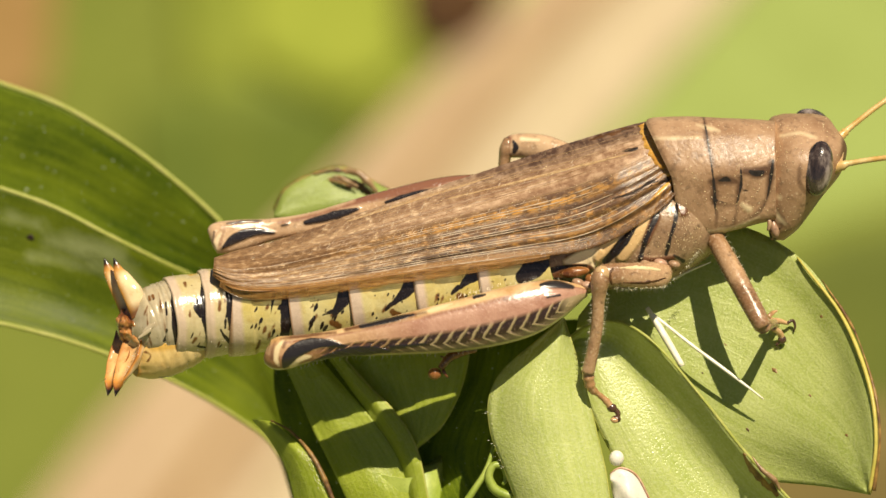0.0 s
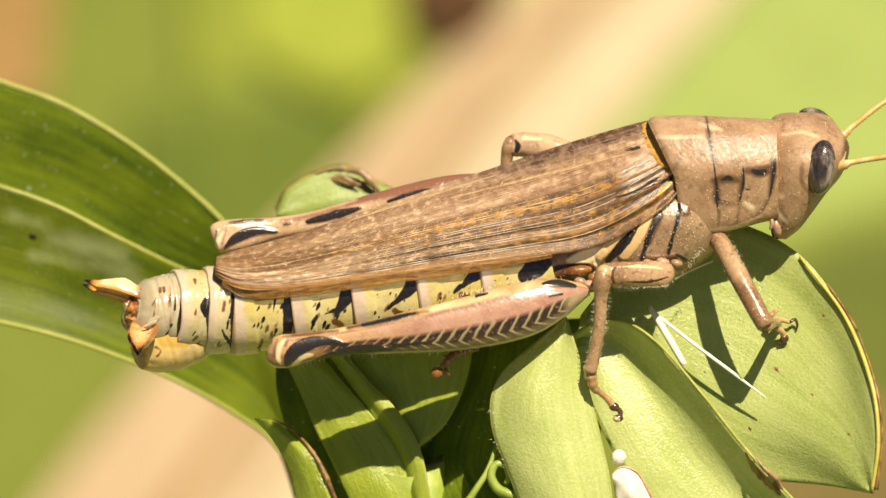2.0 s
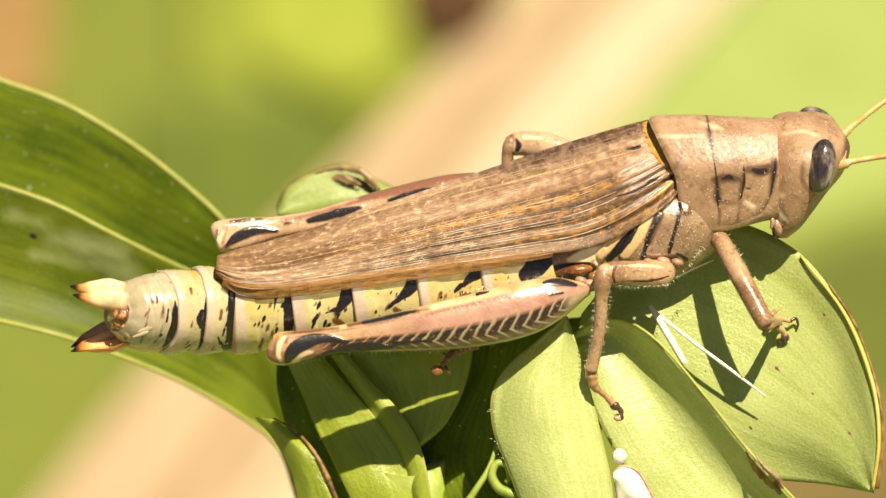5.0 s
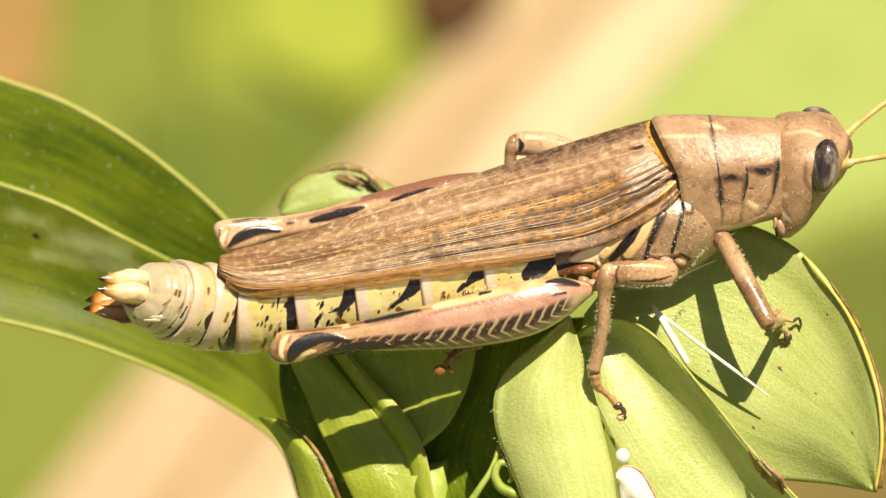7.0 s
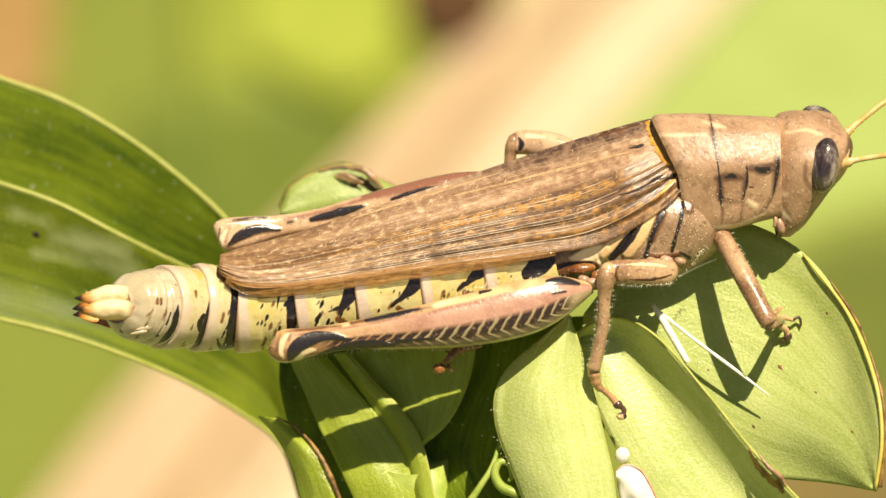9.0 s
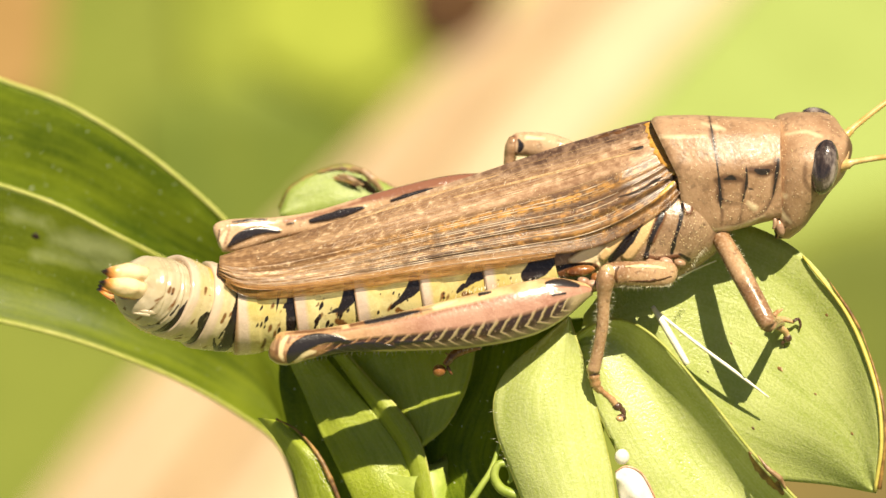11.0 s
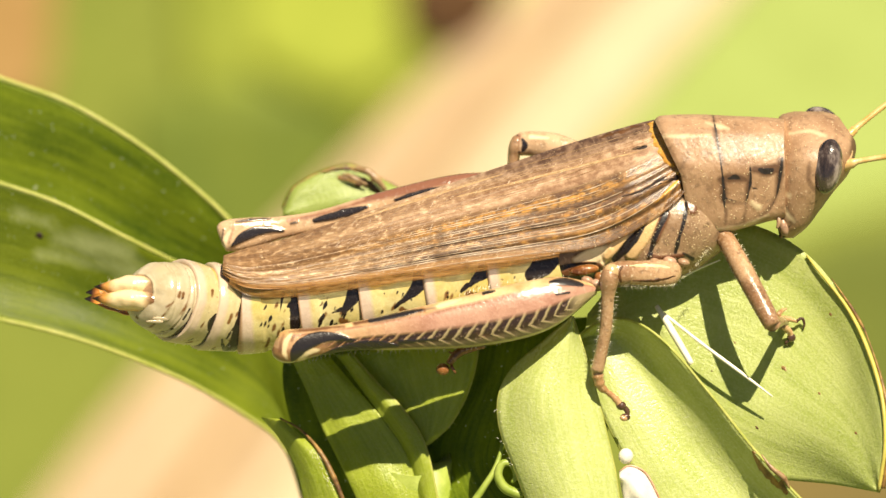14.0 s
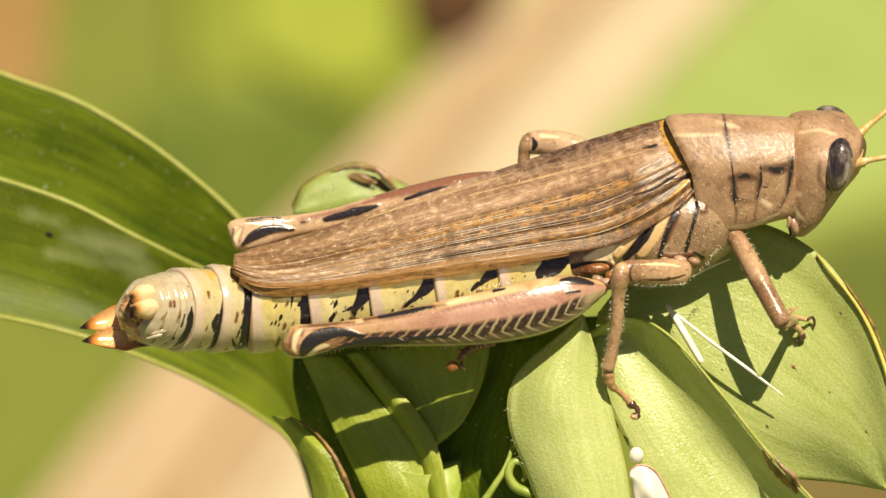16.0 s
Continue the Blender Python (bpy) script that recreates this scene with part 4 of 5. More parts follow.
def build_pronotum():
    outline = [(1.0, 0.0), (0.985, 0.24), (0.91, 0.50), (0.70, 0.76), (0.40, 0.92), (0.10, 1.0), (-0.22, 0.935), (-0.55, 0.835), (-0.84, 0.72), (-0.97, 0.58), (-1.0, 0.38), (-0.98, 0.0)]
    shield = add("pronotum", SHIELD, lambda bm: hull(bm, [(1196, 316, 8, 100, 86), (1210, 314, 8, 106, 92), (1260, 311, 6, 105, 94), (1310, 307, 5, 98, 90), (1350, 303, 6, 92, 86), (1380, 302, 8, 88, 82)],
                                                 outline, 190, 120, (0.48, 0.02, 0.30)), "saddle-shaped tan pronotum with dark grooves")
    paint(shield, "pale", [([(1146, 246), (1195, 245), (1246, 243)], [1, 2, 1]), ([(1240, 221), (1260, 226), (1280, 231)], [1.0, 3.2, 1.0]), ([(1322, 362), (1332, 370)], [3, 5]),
                          ([(1228, 410), (1262, 411), (1310, 403), (1350, 384)], [1, 3, 3, 1])], None, 10, 1.2)
    paint(shield, "brown", [([(1252, 208), (1257, 238), (1263, 268), (1270, 294)], [2, 3.5, 3.0, 1.5]), ([(1266, 322), (1290, 318), (1312, 322)], [6, 8, 5]), ([(1270, 326), (1271, 358)], [6, 6]),
                           ([(1316, 314), (1314, 336), (1308, 362)], [4, 4, 2]), ([(1326, 304), (1345, 306), (1362, 302)], [7, 10, 8]), ([(1372, 288), (1370, 318), (1364, 350)], [6, 6, 3]),
                           ([(1272, 360), (1290, 363), (1306, 364)], [3, 3, 2]), ([(1366, 348), (1352, 372), (1336, 386)], [2, 2.5, 1]), ([(1276, 372), (1274, 400)], [2, 1]), ([(1312, 368), (1306, 394)], [2, 1])])
    paint(shield, "black", [([(1252, 208), (1258, 240), (1264, 280), (1270, 324), (1272, 352), (1273, 380)], [0.5, 2.2, 1.2, 2.4, 3.0, 0.8]), ([(1280, 320), (1291, 317), (1300, 320)], [2, 4.5, 2]),
                           ([(1334, 304), (1346, 307), (1358, 304)], [3, 5.5, 3]), ([(1375, 284), (1372, 306), (1365, 348), (1348, 385)], [1.6, 3.2, 1.4, 0.5]), ([(1316, 284), (1319, 318), (1314, 348), (1306, 380)], [0.6, 1.9, 1.8, 0.6]),
                           ([(1272, 354), (1290, 359), (1310, 363)], [1.6, 1.2, 0.8]), ([(1322, 336), (1330, 338)], [1.0, 1.4])])
    add("pollen_and_glints", DUST_GLINT, lambda bm: crumbs(bm, drape(shield), 220, (1200, 220, 1375, 420), 1.2, 6), "golden dust grains", shield, "stuff")


def build_thorax():
    core = add("thorax", FLANK, lambda bm: loft(bm, [(1276, 348, 8, 46, 50), (1224, 386, 8, 78, 80), (1150, 412, 6, 92, 86), (1060, 432, 6, 84, 80), (975, 458, 4, 76, 66)], 190, 170), "taupe thorax side crossed by dark seams")
    paint(core, "cream", [([(1182, 330), (1152, 378), (1131, 418), (1108, 452)], [6, 10, 13, 12]), ([(1094, 424), (1078, 440), (1066, 456)], [7, 10, 9])], None, 10, 5)
    paint(core, "pale", [([(1064, 450), (1040, 456), (1008, 464)], [12, 13, 5]), ([(1060, 462), (1054, 476)], [8, 3]), ([(1178, 328), (1160, 350), (1120, 392)], [3, 3, 1])], None, 10, 4)
    # the last stroke is shade below the pronotum corner, painted in as brown
    paint(core, "brown", [([(1050, 478), (1022, 480), (984, 490)], [9, 13, 6]), ([(1140, 458), (1165, 462), (1200, 456)], [5, 6, 4]), ([(1168, 384), (1150, 428)], [8, 8]), ([(1196, 328), (1212, 352), (1216, 376)], [8, 11, 8])], None, 10, 3)
    paint(core, "black", [([(1204, 344), (1203, 385), (1193, 422), (1186, 450)], [1.5, 3.5, 3.5, 4]), ([(1172, 346), (1169, 380), (1149, 426), (1140, 456)], [2, 5, 4.5, 5]), ([(1136, 392), (1108, 432), (1078, 462)], [4, 8, 6]),
                          ([(1104, 404), (1084, 420), (1060, 438)], [3, 3, 1]), ([(1052, 490), (1020, 498), (966, 496)], [6, 7, 4]), ([(1044, 470), (1010, 472), (984, 478)], [2, 3, 5]), ([(1200, 452), (1216, 462)], [3, 4])])
    # knuckles where the middle leg joins
    for x, y, d, rr, mat in ((1150, 468, -74, 9, TAN), (1176, 466, -74, 10, PINKISH), (1200, 468, -68, 9, TAN), (1048, 506, -94, 10, PINKISH), (1030, 500, -92, 9, DUSKY), (1062, 488, -92, 8, CREAM)):
        add("leg_knuckle", mat, lambda bm: ball(bm, x, y, d, rr * 1.25, rr * 0.8, rr, 15, 14))
    add("hip_joint", HORN_DARK, lambda bm: (ball(bm, 1024, 482, -80, 27, 10, 12, -8, 18), ball(bm, 1052, 494, -90, 10, 9, 9, 20, 14)), "glossy dark brown hip joint")
    add("pollen_and_glints", DUST_GLINT, lambda bm: crumbs(bm, drape(core), 420, (1110, 340, 1250, 485), 1.3, 7), "golden dust grains", None, "stuff")
    add("fine_hairs", HAIR, lambda bm: (fringe(bm, [(1180, 506, -66), (1215, 478, -70), (1244, 440, -66)], 46, (0.5, -0.2, -0.7), 12, 3, 0.6, 0.45), fringe(bm, [(1090, 512, -96), (1170, 510, -72)], 36, (0, -0.2, -1), 9, 4, 0.6, 0.45)), "fine pale hairs", None, "stuff")


WING_TOP = [(1180, 210, 2), (1120, 222, 12), (985, 262, 28), (860, 304, 38), (700, 358, 42), (600, 391, 44), (500, 424, 42), (430, 442, -24), (386, 456, -60)]
WING_LOW = [(1215, 330, -66), (1165, 380, -84), (1060, 438, -92), (930, 458, -96), (800, 474, -96), (650, 496, -94), (500, 514, -98), (424, 512, -100), (383, 488, -84)]


def build_wings():
    n, k = 80, 40
    pa, pb = spline(WING_TOP, n), spline(WING_LOW, n)

    def place(i, s):
        i = min(max(i, 0), n - 1)
        h = min(int(i), n - 2)
        q = pa[h].lerp(pa[h + 1], i - h).lerp(pb[h].lerp(pb[h + 1], i - h), s)
        dome = math.sin(math.pi * min(s * 1.05, 1.0)) * math.sin(math.pi * min(0.25 + 0.6 * i / n, 1)) * min(1.0, 0.35 + i / 16)
        # long pleats, deepest near the root
        pleat = 3.2 * math.sin(s * 46 + 2 * math.sin(i * 0.05)) * max(0, min(1, (s - 0.40) * 4.5)) * (1 - 0.6 * i / n)
        shoulder = 4 * math.exp(-(i / 9) ** 2) * math.sin(math.pi * min(1, s * 2.2))
        return (q[0], q[1], q[2] - shoulder - (34 + 24 * max(0, 1 - i / n * 3)) * dome - pleat)

    def shape(bm):
        uv = bm.loops.layers.uv.verify()
        p = [[place(i, j / (k - 1)) for j in range(k)] for i in range(n)]
        vs = [[bm.verts.new(q) for q in [W(*c) for c in row] + [W(x, y, d + 5) for x, y, d in row][::-1]] for row in p]
        m = 2 * k
        for i in range(n - 1):
            for j in range(m):
                a = (j + 1) % m
                f = bm.faces.new((vs[i][j], vs[i][a], vs[i + 1][a], vs[i + 1][j]))
                for lp, (e, q) in zip(f.loops, ((i, j), (i, a), (i + 1, a), (i + 1, j))):
                    lp[uv].uv = (e / (n - 1), (q if q < k else m - 1 - q) / (k - 1))
        bm.faces.new(vs[-1])
        bm.faces.new(vs[0])
    wing = add("forewing", WING, shape, "folded brown forewing with fine veins")
    # veins run from the wing's root to its tip, spreading on the way
    rnd = random.Random(4)
    count = 30
    lines = []
    for v in range(count):
        f = v / (count - 1)
        s0 = 0.10 + 0.50 * f if f < 0.4 else 0.36 + 0.58 * (f - 0.4) / 0.6
        s1 = 0.04 + 0.93 * f
        a0, a1 = (3, n - 4 - rnd.randint(0, 12)) if v % 2 == 0 else (rnd.randint(10, 34), n - 6 - rnd.randint(2, 24))

        def rail(i, s0=s0, s1=s1, v=v):
            t = i / n
            return min(max(s0 + (s1 - s0) * min(1, t * 1.6) ** 0.7 + 0.006 * math.sin(v * 2.1 + t * 9), 0.01), 0.985)
        lines.append((rail, a0, a1))
        pts = []
        for q in range(13):
            i = a0 + (a1 - a0) * q / 12
            x, y, d = place(i, rail(i))
            pts.append((x, y, d - 0.3))
        strong = f > 0.46 and v % 3 != 1
        r = rnd.uniform(1.0, 1.4) if strong else rnd.uniform(0.5, 0.8)
        add("wing_vein", VEIN_PALE if strong or f > 0.2 and v % 2 else VEIN_FINE, lambda bm: tube(bm, pts, [r * (1.1 - 0.06 * q) * min(1.0, 0.35 + 0.2 * q) for q in range(13)], 5, 70), parent=wing)

    # short cross veins between neighbouring veins, closest towards the tip
    def rungs(bm):
        for (ra, a0, a1), (rb, b0, b1) in zip(lines, lines[1:]):
            i = max(a0, b0) + rnd.uniform(1, 6)
            while i < min(a1, b1) + 2:
                pts = []
                for q in range(3):
                    j = i + 0.25 * q
                    x, y, d = place(j, ra(j) + (rb(j) - ra(j)) * q / 2)
                    pts.append((x, y, d - 0.25))
                tube(bm, pts, rnd.uniform(0.3, 0.5), 4, 4)
                i += rnd.uniform(1.2, 3.4) if i > n * 0.42 else rnd.uniform(4, 9)
    add("vein_network", VEIN_PALE, rungs, "fine cross veins", wing, "stuff")
    add("hindwing", MEMBRANE, lambda bm: sheet(bm, [(398, 494, -94), (470, 508, -98), (600, 497, -99), (730, 480, -98), (860, 464, -98), (980, 450, -96)],
                                              [(394, 508, -92), (440, 529, -92), (530, 528, -94), (680, 506, -97), (830, 486, -97), (980, 458, -95)], 50, 8, 2, 1.0, 3, 2.0), "clear amber hindwing edge below the forewing")
    far_low = [(1180, 300, 110), (1100, 310, 115), (985, 330, 118), (860, 360, 118), (680, 400, 116), (520, 440, 112), (420, 470, 100), (390, 470, 60)]
    add("forewing", WING, lambda bm: sheet(bm, [(x, y + 1, d + 3) for x, y, d in WING_TOP], far_low, 50, 14, -10, 5), "folded brown forewing with fine veins")
    # marks
    mark("wing_mark", BLACK, wing, [(1136, 262), (1124, 265), (1108, 268)], [2, 4, 1], 1)
    mark("wing_base", RIM, wing, [(1147, 218), (1158, 246), (1174, 277), (1195, 309)], [13, 15, 15, 9], 4, 0.25, 40, "golden membrane at the wing's root", 2.5)
    mark("wing_mark", BLACK, wing, [(1190, 318), (1160, 324), (1130, 340), (1090, 352)], [5, 6, 3, 1], 2)
    mark("wing_mark", RIM, wing, [(1196, 318), (1178, 336), (1152, 362)], [2, 4, 1], 5, 0.1, 30)
    mark("wing_mark", TAN_PALE, wing, [(1120, 272), (1040, 292), (930, 320), (800, 352)], [1, 2.4, 2.4, 1], 6, 0.2, 40)
    mark("wing_mark", TAN_PALE, wing, [(880, 312), (800, 336), (720, 360), (620, 392)], [1, 2.5, 3, 1], 7, 0.3, 40)
    mark("wing_mark", BROWN_MARK, wing, [(1130, 225), (1090, 234), (1050, 248)], [1, 6, 1], 8, 0.4)
    # pale grains added to the wing as glints of light
    add("pollen_and_glints", DUST_GLINT, lambda bm: crumbs(bm, drape(wing), 260, (430, 230, 1180, 490), 1.2, 9), "pale grains standing for glints", wing, "stuff")
    return wing


def abdomen_axis(t):
    """Centre line of the resting abdomen, 0 at the thorax, 1 at its moving end."""
    p = spline([(1010, 468, -2, 76, 70), (880, 490, -6, 80, 76), (760, 508, -8, 84, 80), (640, 525, -8, 82, 79), (520, 542, -8, 78, 76), (440, 551, -8, 76, 75), (416, 552, -8, 76, 75)], 101)
    return p[min(max(round(t * 100), 0), 100)]


def build_abdomen():
    cuts = [1010, 985, 866, 752, 638, 530, 430]
    black = [[(968, 448), (954, 470), (932, 490)], [(852, 462), (846, 484), (822, 508)], [(738, 484), (730, 510), (704, 536)], [(622, 492), (617, 525), (598, 556)], [(516, 502), (515, 540), (511, 592)]]
    broad = [[22, 20, 12], [14, 12, 4], [15, 12, 4], [15, 13, 4], [10, 10, 8]]
    tail = [[(818, 508), (806, 520)], [(700, 538), (690, 548)], [(594, 552), (582, 556), (572, 562)], [(494, 500), (490, 530), (486, 556)]]
    rnd = random.Random(11)
    for k in range(1, 6):
        def at(x, grow):
            q = abdomen_axis((1010 - x) / (1010 - 416))
            return (q[0], q[1], q[2], q[3] + grow, q[4] + grow)
        a, b = cuts[k], cuts[k + 1]
        st = [at(a - 2, -4), at(a + (b - a) * 0.35, -1), at(a + (b - a) * 0.72, -1), at(a + (b - a) * 0.80, 2), at(b - 6, 3), at(b - 12, 2), at(b - 14, -6)]
        ob = add("abdomen_segment", ABDOMEN, lambda bm: loft(bm, st, 150, 76, 2.15), "yellow segment with black patch and pale hind band")
        k -= 1
        lo, hi = cuts[k + 2] + 22, cuts[k + 1] - 16
        dots, rust = [], []
        for q in range(9 + 4 * k):
            x = rnd.uniform(lo, hi)
            y0 = 470 + (1000 - x) * 0.11
            y = rnd.uniform(y0 + 14, y0 + 62 + 6 * k)
            w = rnd.uniform(0.8, 3.2)
            (rust if q % 3 == 0 else dots).append(([(x + w * 0.6, y - w * 1.8), (x, y), (x - w * 1.3, y + w * rnd.uniform(1.2, 3.4))], [w * 0.4, w, w * 0.4]))
        paint(ob, "black", [(black[k], broad[k])] + ([(tail[k - 1], [4, 2.5, 1][:len(tail[k - 1])])] if k else []) + dots)
        x = black[k][2][0]
        paint(ob, "brown", rust + [([(x - 2, black[k][2][1] + 16), (x + 8, black[k][2][1] + 22)], [6, 7])])
        paint(ob, "amber", [([(x - 20, black[k][0][1] + 12), (x - 50, black[k][0][1] + 18)], [10, 14])])


def build_hind_leg():
    leg = add("hind_femur", FEMUR, lambda bm: loft(bm, [(1046, 517, -92, 7, 8), (1025, 520, -98, 20, 18), (985, 531, -108, 38, 28), (920, 553, -116, 49, 34), (820, 576, -120, 46, 32), (700, 594, -120, 34, 26),
                                               (610, 606, -118, 25, 22), (550, 616, -116, 26, 22), (505, 624, -114, 30, 23), (484, 624, -112, 24, 18), (476, 622, -110, 10, 8)], 130, 240, 2.4), "pink hind thigh with a dark herringbone pattern")
    paint(leg, "black", [([(616, 612), (575, 606), (540, 614), (518, 632), (510, 648)], [3, 9, 13, 11, 4]), ([(696, 620), (650, 620), (600, 630), (560, 642)], [3, 9, 9, 5]), ([(738, 556), (700, 565), (646, 576)], [2, 5, 4]),
                         ([(866, 521), (846, 526)], [2, 3]), ([(1020, 508), (990, 503), (964, 504)], [4, 7, 3]), ([(998, 522), (976, 525)], [2, 3]), ([(760, 608), (700, 614)], [2, 4])], None, 10, 1.6)
    paint(leg, "cream", [([(556, 630), (540, 633), (526, 643), (522, 650)], [2, 5, 6, 2]), ([(806, 537), (780, 545), (745, 556)], [2, 4, 2]), ([(507, 602), (498, 615), (495, 634), (500, 646)], [2, 4, 4, 2])])
    paint(leg, "brown", [([(493, 604), (489, 618), (488, 634)], [1, 1.6, 1]), ([(600, 588), (550, 592), (505, 599)], [2, 4, 2]), ([(620, 630), (580, 640), (540, 650)], [5, 7, 5]), ([(760, 552), (690, 568), (620, 582)], [2, 5, 3]),
                         ([(960, 520), (900, 530)], [2, 3]), ([(514, 596), (508, 614)], [1.5, 1.5])])
    add("hind_shin", HORN_DARK, lambda bm: tube(bm, [(500, 640, -96), (560, 626, -96), (700, 618, -96), (800, 610, -96), (845, 612, -92)], [7, 7, 6, 6, 7], 8, 24), "slender folded shin", leg)
    add("hind_foot", HORN_DARK, lambda bm: (tube(bm, [(850, 618, -88), (820, 624, -88), (800, 634, -88), (786, 652, -88)], [5, 8, 8, 6], 8, 14), ball(bm, 776, 661, -88, 12, 11, 11, 0, 12),
                                       tube(bm, [(790, 655, -90), (799, 668, -90)], [4, 2], 6, 4), tube(bm, [(800, 636, -90), (786, 630, -92)], [3, 1.5], 6, 4)), "small brown clawed foot", leg)
    add("fine_hairs", HAIR, lambda bm: (fringe(bm, [(980, 568, -112), (900, 603, -116), (800, 622, -118), (700, 628, -118), (600, 632, -116), (530, 648, -114)], 90, (0, -0.3, -1), 9, 5, 0.6, 0.5),
                                   fringe(bm, [(1000, 498, -108), (900, 506, -116), (800, 532, -118)], 40, (0, -0.2, 1), 7, 6, 0.4, 0.6)), "fine pale hairs", leg, "stuff")
    return leg


def build_legs():
    far_leg = add("hind_femur", FAR_LEG, lambda bm: loft(bm, [(900, 330, 100, 22, 20), (800, 346, 100, 34, 24), (680, 370, 100, 30, 22), (560, 394, 98, 19, 18), (490, 406, 96, 20, 18), (440, 415, 92, 27, 20), (404, 420, 88, 29, 19), (386, 422, 86, 26, 16), (379, 424, 86, 17, 10)], 110, 200, 2.7), "far hind thigh above the folded wing")
    paint(far_leg, "black", [([(492, 412), (458, 411), (426, 420), (402, 438)], [2, 7, 9, 3]), ([(640, 370), (600, 381), (548, 394)], [3, 8, 4]), ([(780, 333), (730, 346), (690, 358)], [2, 5, 2]),
                             ([(470, 391), (438, 392), (408, 396)], [1, 2.5, 1.5]), ([(516, 397), (506, 399)], [2, 2]), ([(386, 410), (383, 430)], [1.5, 1.5])], None, 10, 3.5)
    paint(far_leg, "brown", [([(900, 292), (800, 316), (700, 341), (640, 356)], [8, 9, 9, 6]), ([(404, 400), (400, 418), (395, 434)], [1.5, 2, 1.5]), ([(640, 358), (560, 382), (500, 394)], [4, 3, 2])])
    paint(far_leg, "cream", [([(398, 412), (391, 424), (388, 442)], [1.5, 3.5, 2])])
    mid = add("middle_femur", LEG, lambda bm: loft(bm, [(1196, 488, -66, 8, 10), (1186, 487, -72, 20, 16), (1160, 487, -86, 24, 19), (1125, 487, -100, 22, 18), (1098, 486, -112, 21, 17), (1074, 488, -118, 19, 16), (1060, 490, -118, 8, 8)], 28, 40, 2.2), "short tan middle thigh")
    add("shin", LEG, lambda bm: tube(bm, [(1070, 476, -122), (1069, 496, -126), (1066, 530, -118), (1063, 580, -106), (1055, 625, -94), (1047, 660, -84)], [11, 17, 12, 11, 11, 12], 12, 36), "", mid)
    mark("knee_mark", BROWN_MARK, mid, [(1092, 474), (1086, 488), (1090, 504)], [1.5, 3, 1.5], 1, 0.4)
    mark("knee_mark", CREAM, mid, [(1176, 478), (1140, 474), (1104, 474)], [2, 4, 2], 2, 0.3)
    mark("knee_mark", BROWN_MARK, mid, [(1186, 492), (1150, 500), (1110, 500)], [1, 3, 1], 3, 0.5)
    add("knee_joint", TAN_PALE, lambda bm: ball(bm, 1072, 486, -126, 15, 16, 14, 0, 18), "rounded knee joint", mid)
    add("foot", FOOT, lambda bm: tube(bm, [(1046, 655, -84), (1049, 672, -80), (1054, 688, -74), (1066, 698, -68), (1080, 710, -64), (1090, 724, -60)], [10, 10, 8, 5, 6, 7], 8, 26, 4), "jointed amber foot", mid)
    add("claw", CLAW, lambda bm: (ball(bm, 1090, 722, -62, 9, 8, 8, 0, 12), ball(bm, 1097, 742, -58, 9, 7, 7, 0, 12), tube(bm, [(1090, 722, -62), (1100, 730, -58), (1101, 742, -58)], [5, 5, 3], 6, 8)), "dark glossy claw and pad", mid)
    add("foot_pad", FOOT, lambda bm: ball(bm, 1094, 744, -64, 7, 5, 6, 20, 12), "pale foot pad", mid)
    fore = add("front_femur", LEG, lambda bm: tube(bm, [(1252, 392, -12), (1280, 436, -45), (1310, 490, -85), (1345, 555, -115), (1358, 580, -122)], [16, 17, 18, 17, 15], 14, 36), "tan front thigh reaching down to the leaf")
    add("shin", LEG, lambda bm: tube(bm, [(1356, 576, -122), (1368, 574, -90), (1376, 572, -30), (1380, 576, 22)], [15, 10, 8, 7], 10, 16), "", fore)
    add("foot", FOOT, lambda bm: (tube(bm, [(1366, 562, -8), (1374, 554, -2), (1382, 550, 6)], [5, 4, 2], 8, 8), tube(bm, [(1370, 568, -8), (1386, 568, 2), (1402, 573, 8)], [6, 5, 3], 8, 12), tube(bm, [(1374, 580, -16), (1387, 590, 0), (1391, 602, 8)], [6, 6, 5], 8, 12)), "jointed amber foot", fore)
    add("claw", CLAW, lambda bm: (tube(bm, [(1400, 572, 6), (1410, 567, 8), (1414, 578, 10), (1411, 588, 14)], [3, 3, 2.5, 1], 6, 10), ball(bm, 1391, 601, 6, 8, 8, 7, 0, 12), tube(bm, [(1389, 605, 8), (1381, 611, 10), (1387, 616, 14)], [4, 3, 1.5], 6, 8)), "", fore)
    add("fine_hairs", HAIR, lambda bm: (fringe(bm, [(1056, 540, -118), (1050, 600, -104), (1040, 650, -90)], 14, (-1, -0.2, -0.3), 9, 8, 0.4, 0.7), fringe(bm, [(1078, 540, -114), (1066, 620, -94)], 8, (1, -0.2, -0.3), 7, 9, 0.4, 0.7)), "fine pale hairs", mid, "stuff")
    add("fine_hairs", HAIR, lambda bm: (fringe(bm, [(1266, 420, -40), (1294, 490, -86), (1330, 560, -118)], 40, (-1, -0.3, -0.3), 8, 12, 0.5, 0.45), fringe(bm, [(1290, 420, -40), (1328, 490, -86), (1362, 556, -118)], 40, (1, -0.3, 0.2), 8, 13, 0.5, 0.45)),
        "fine pale hairs", fore, "stuff")
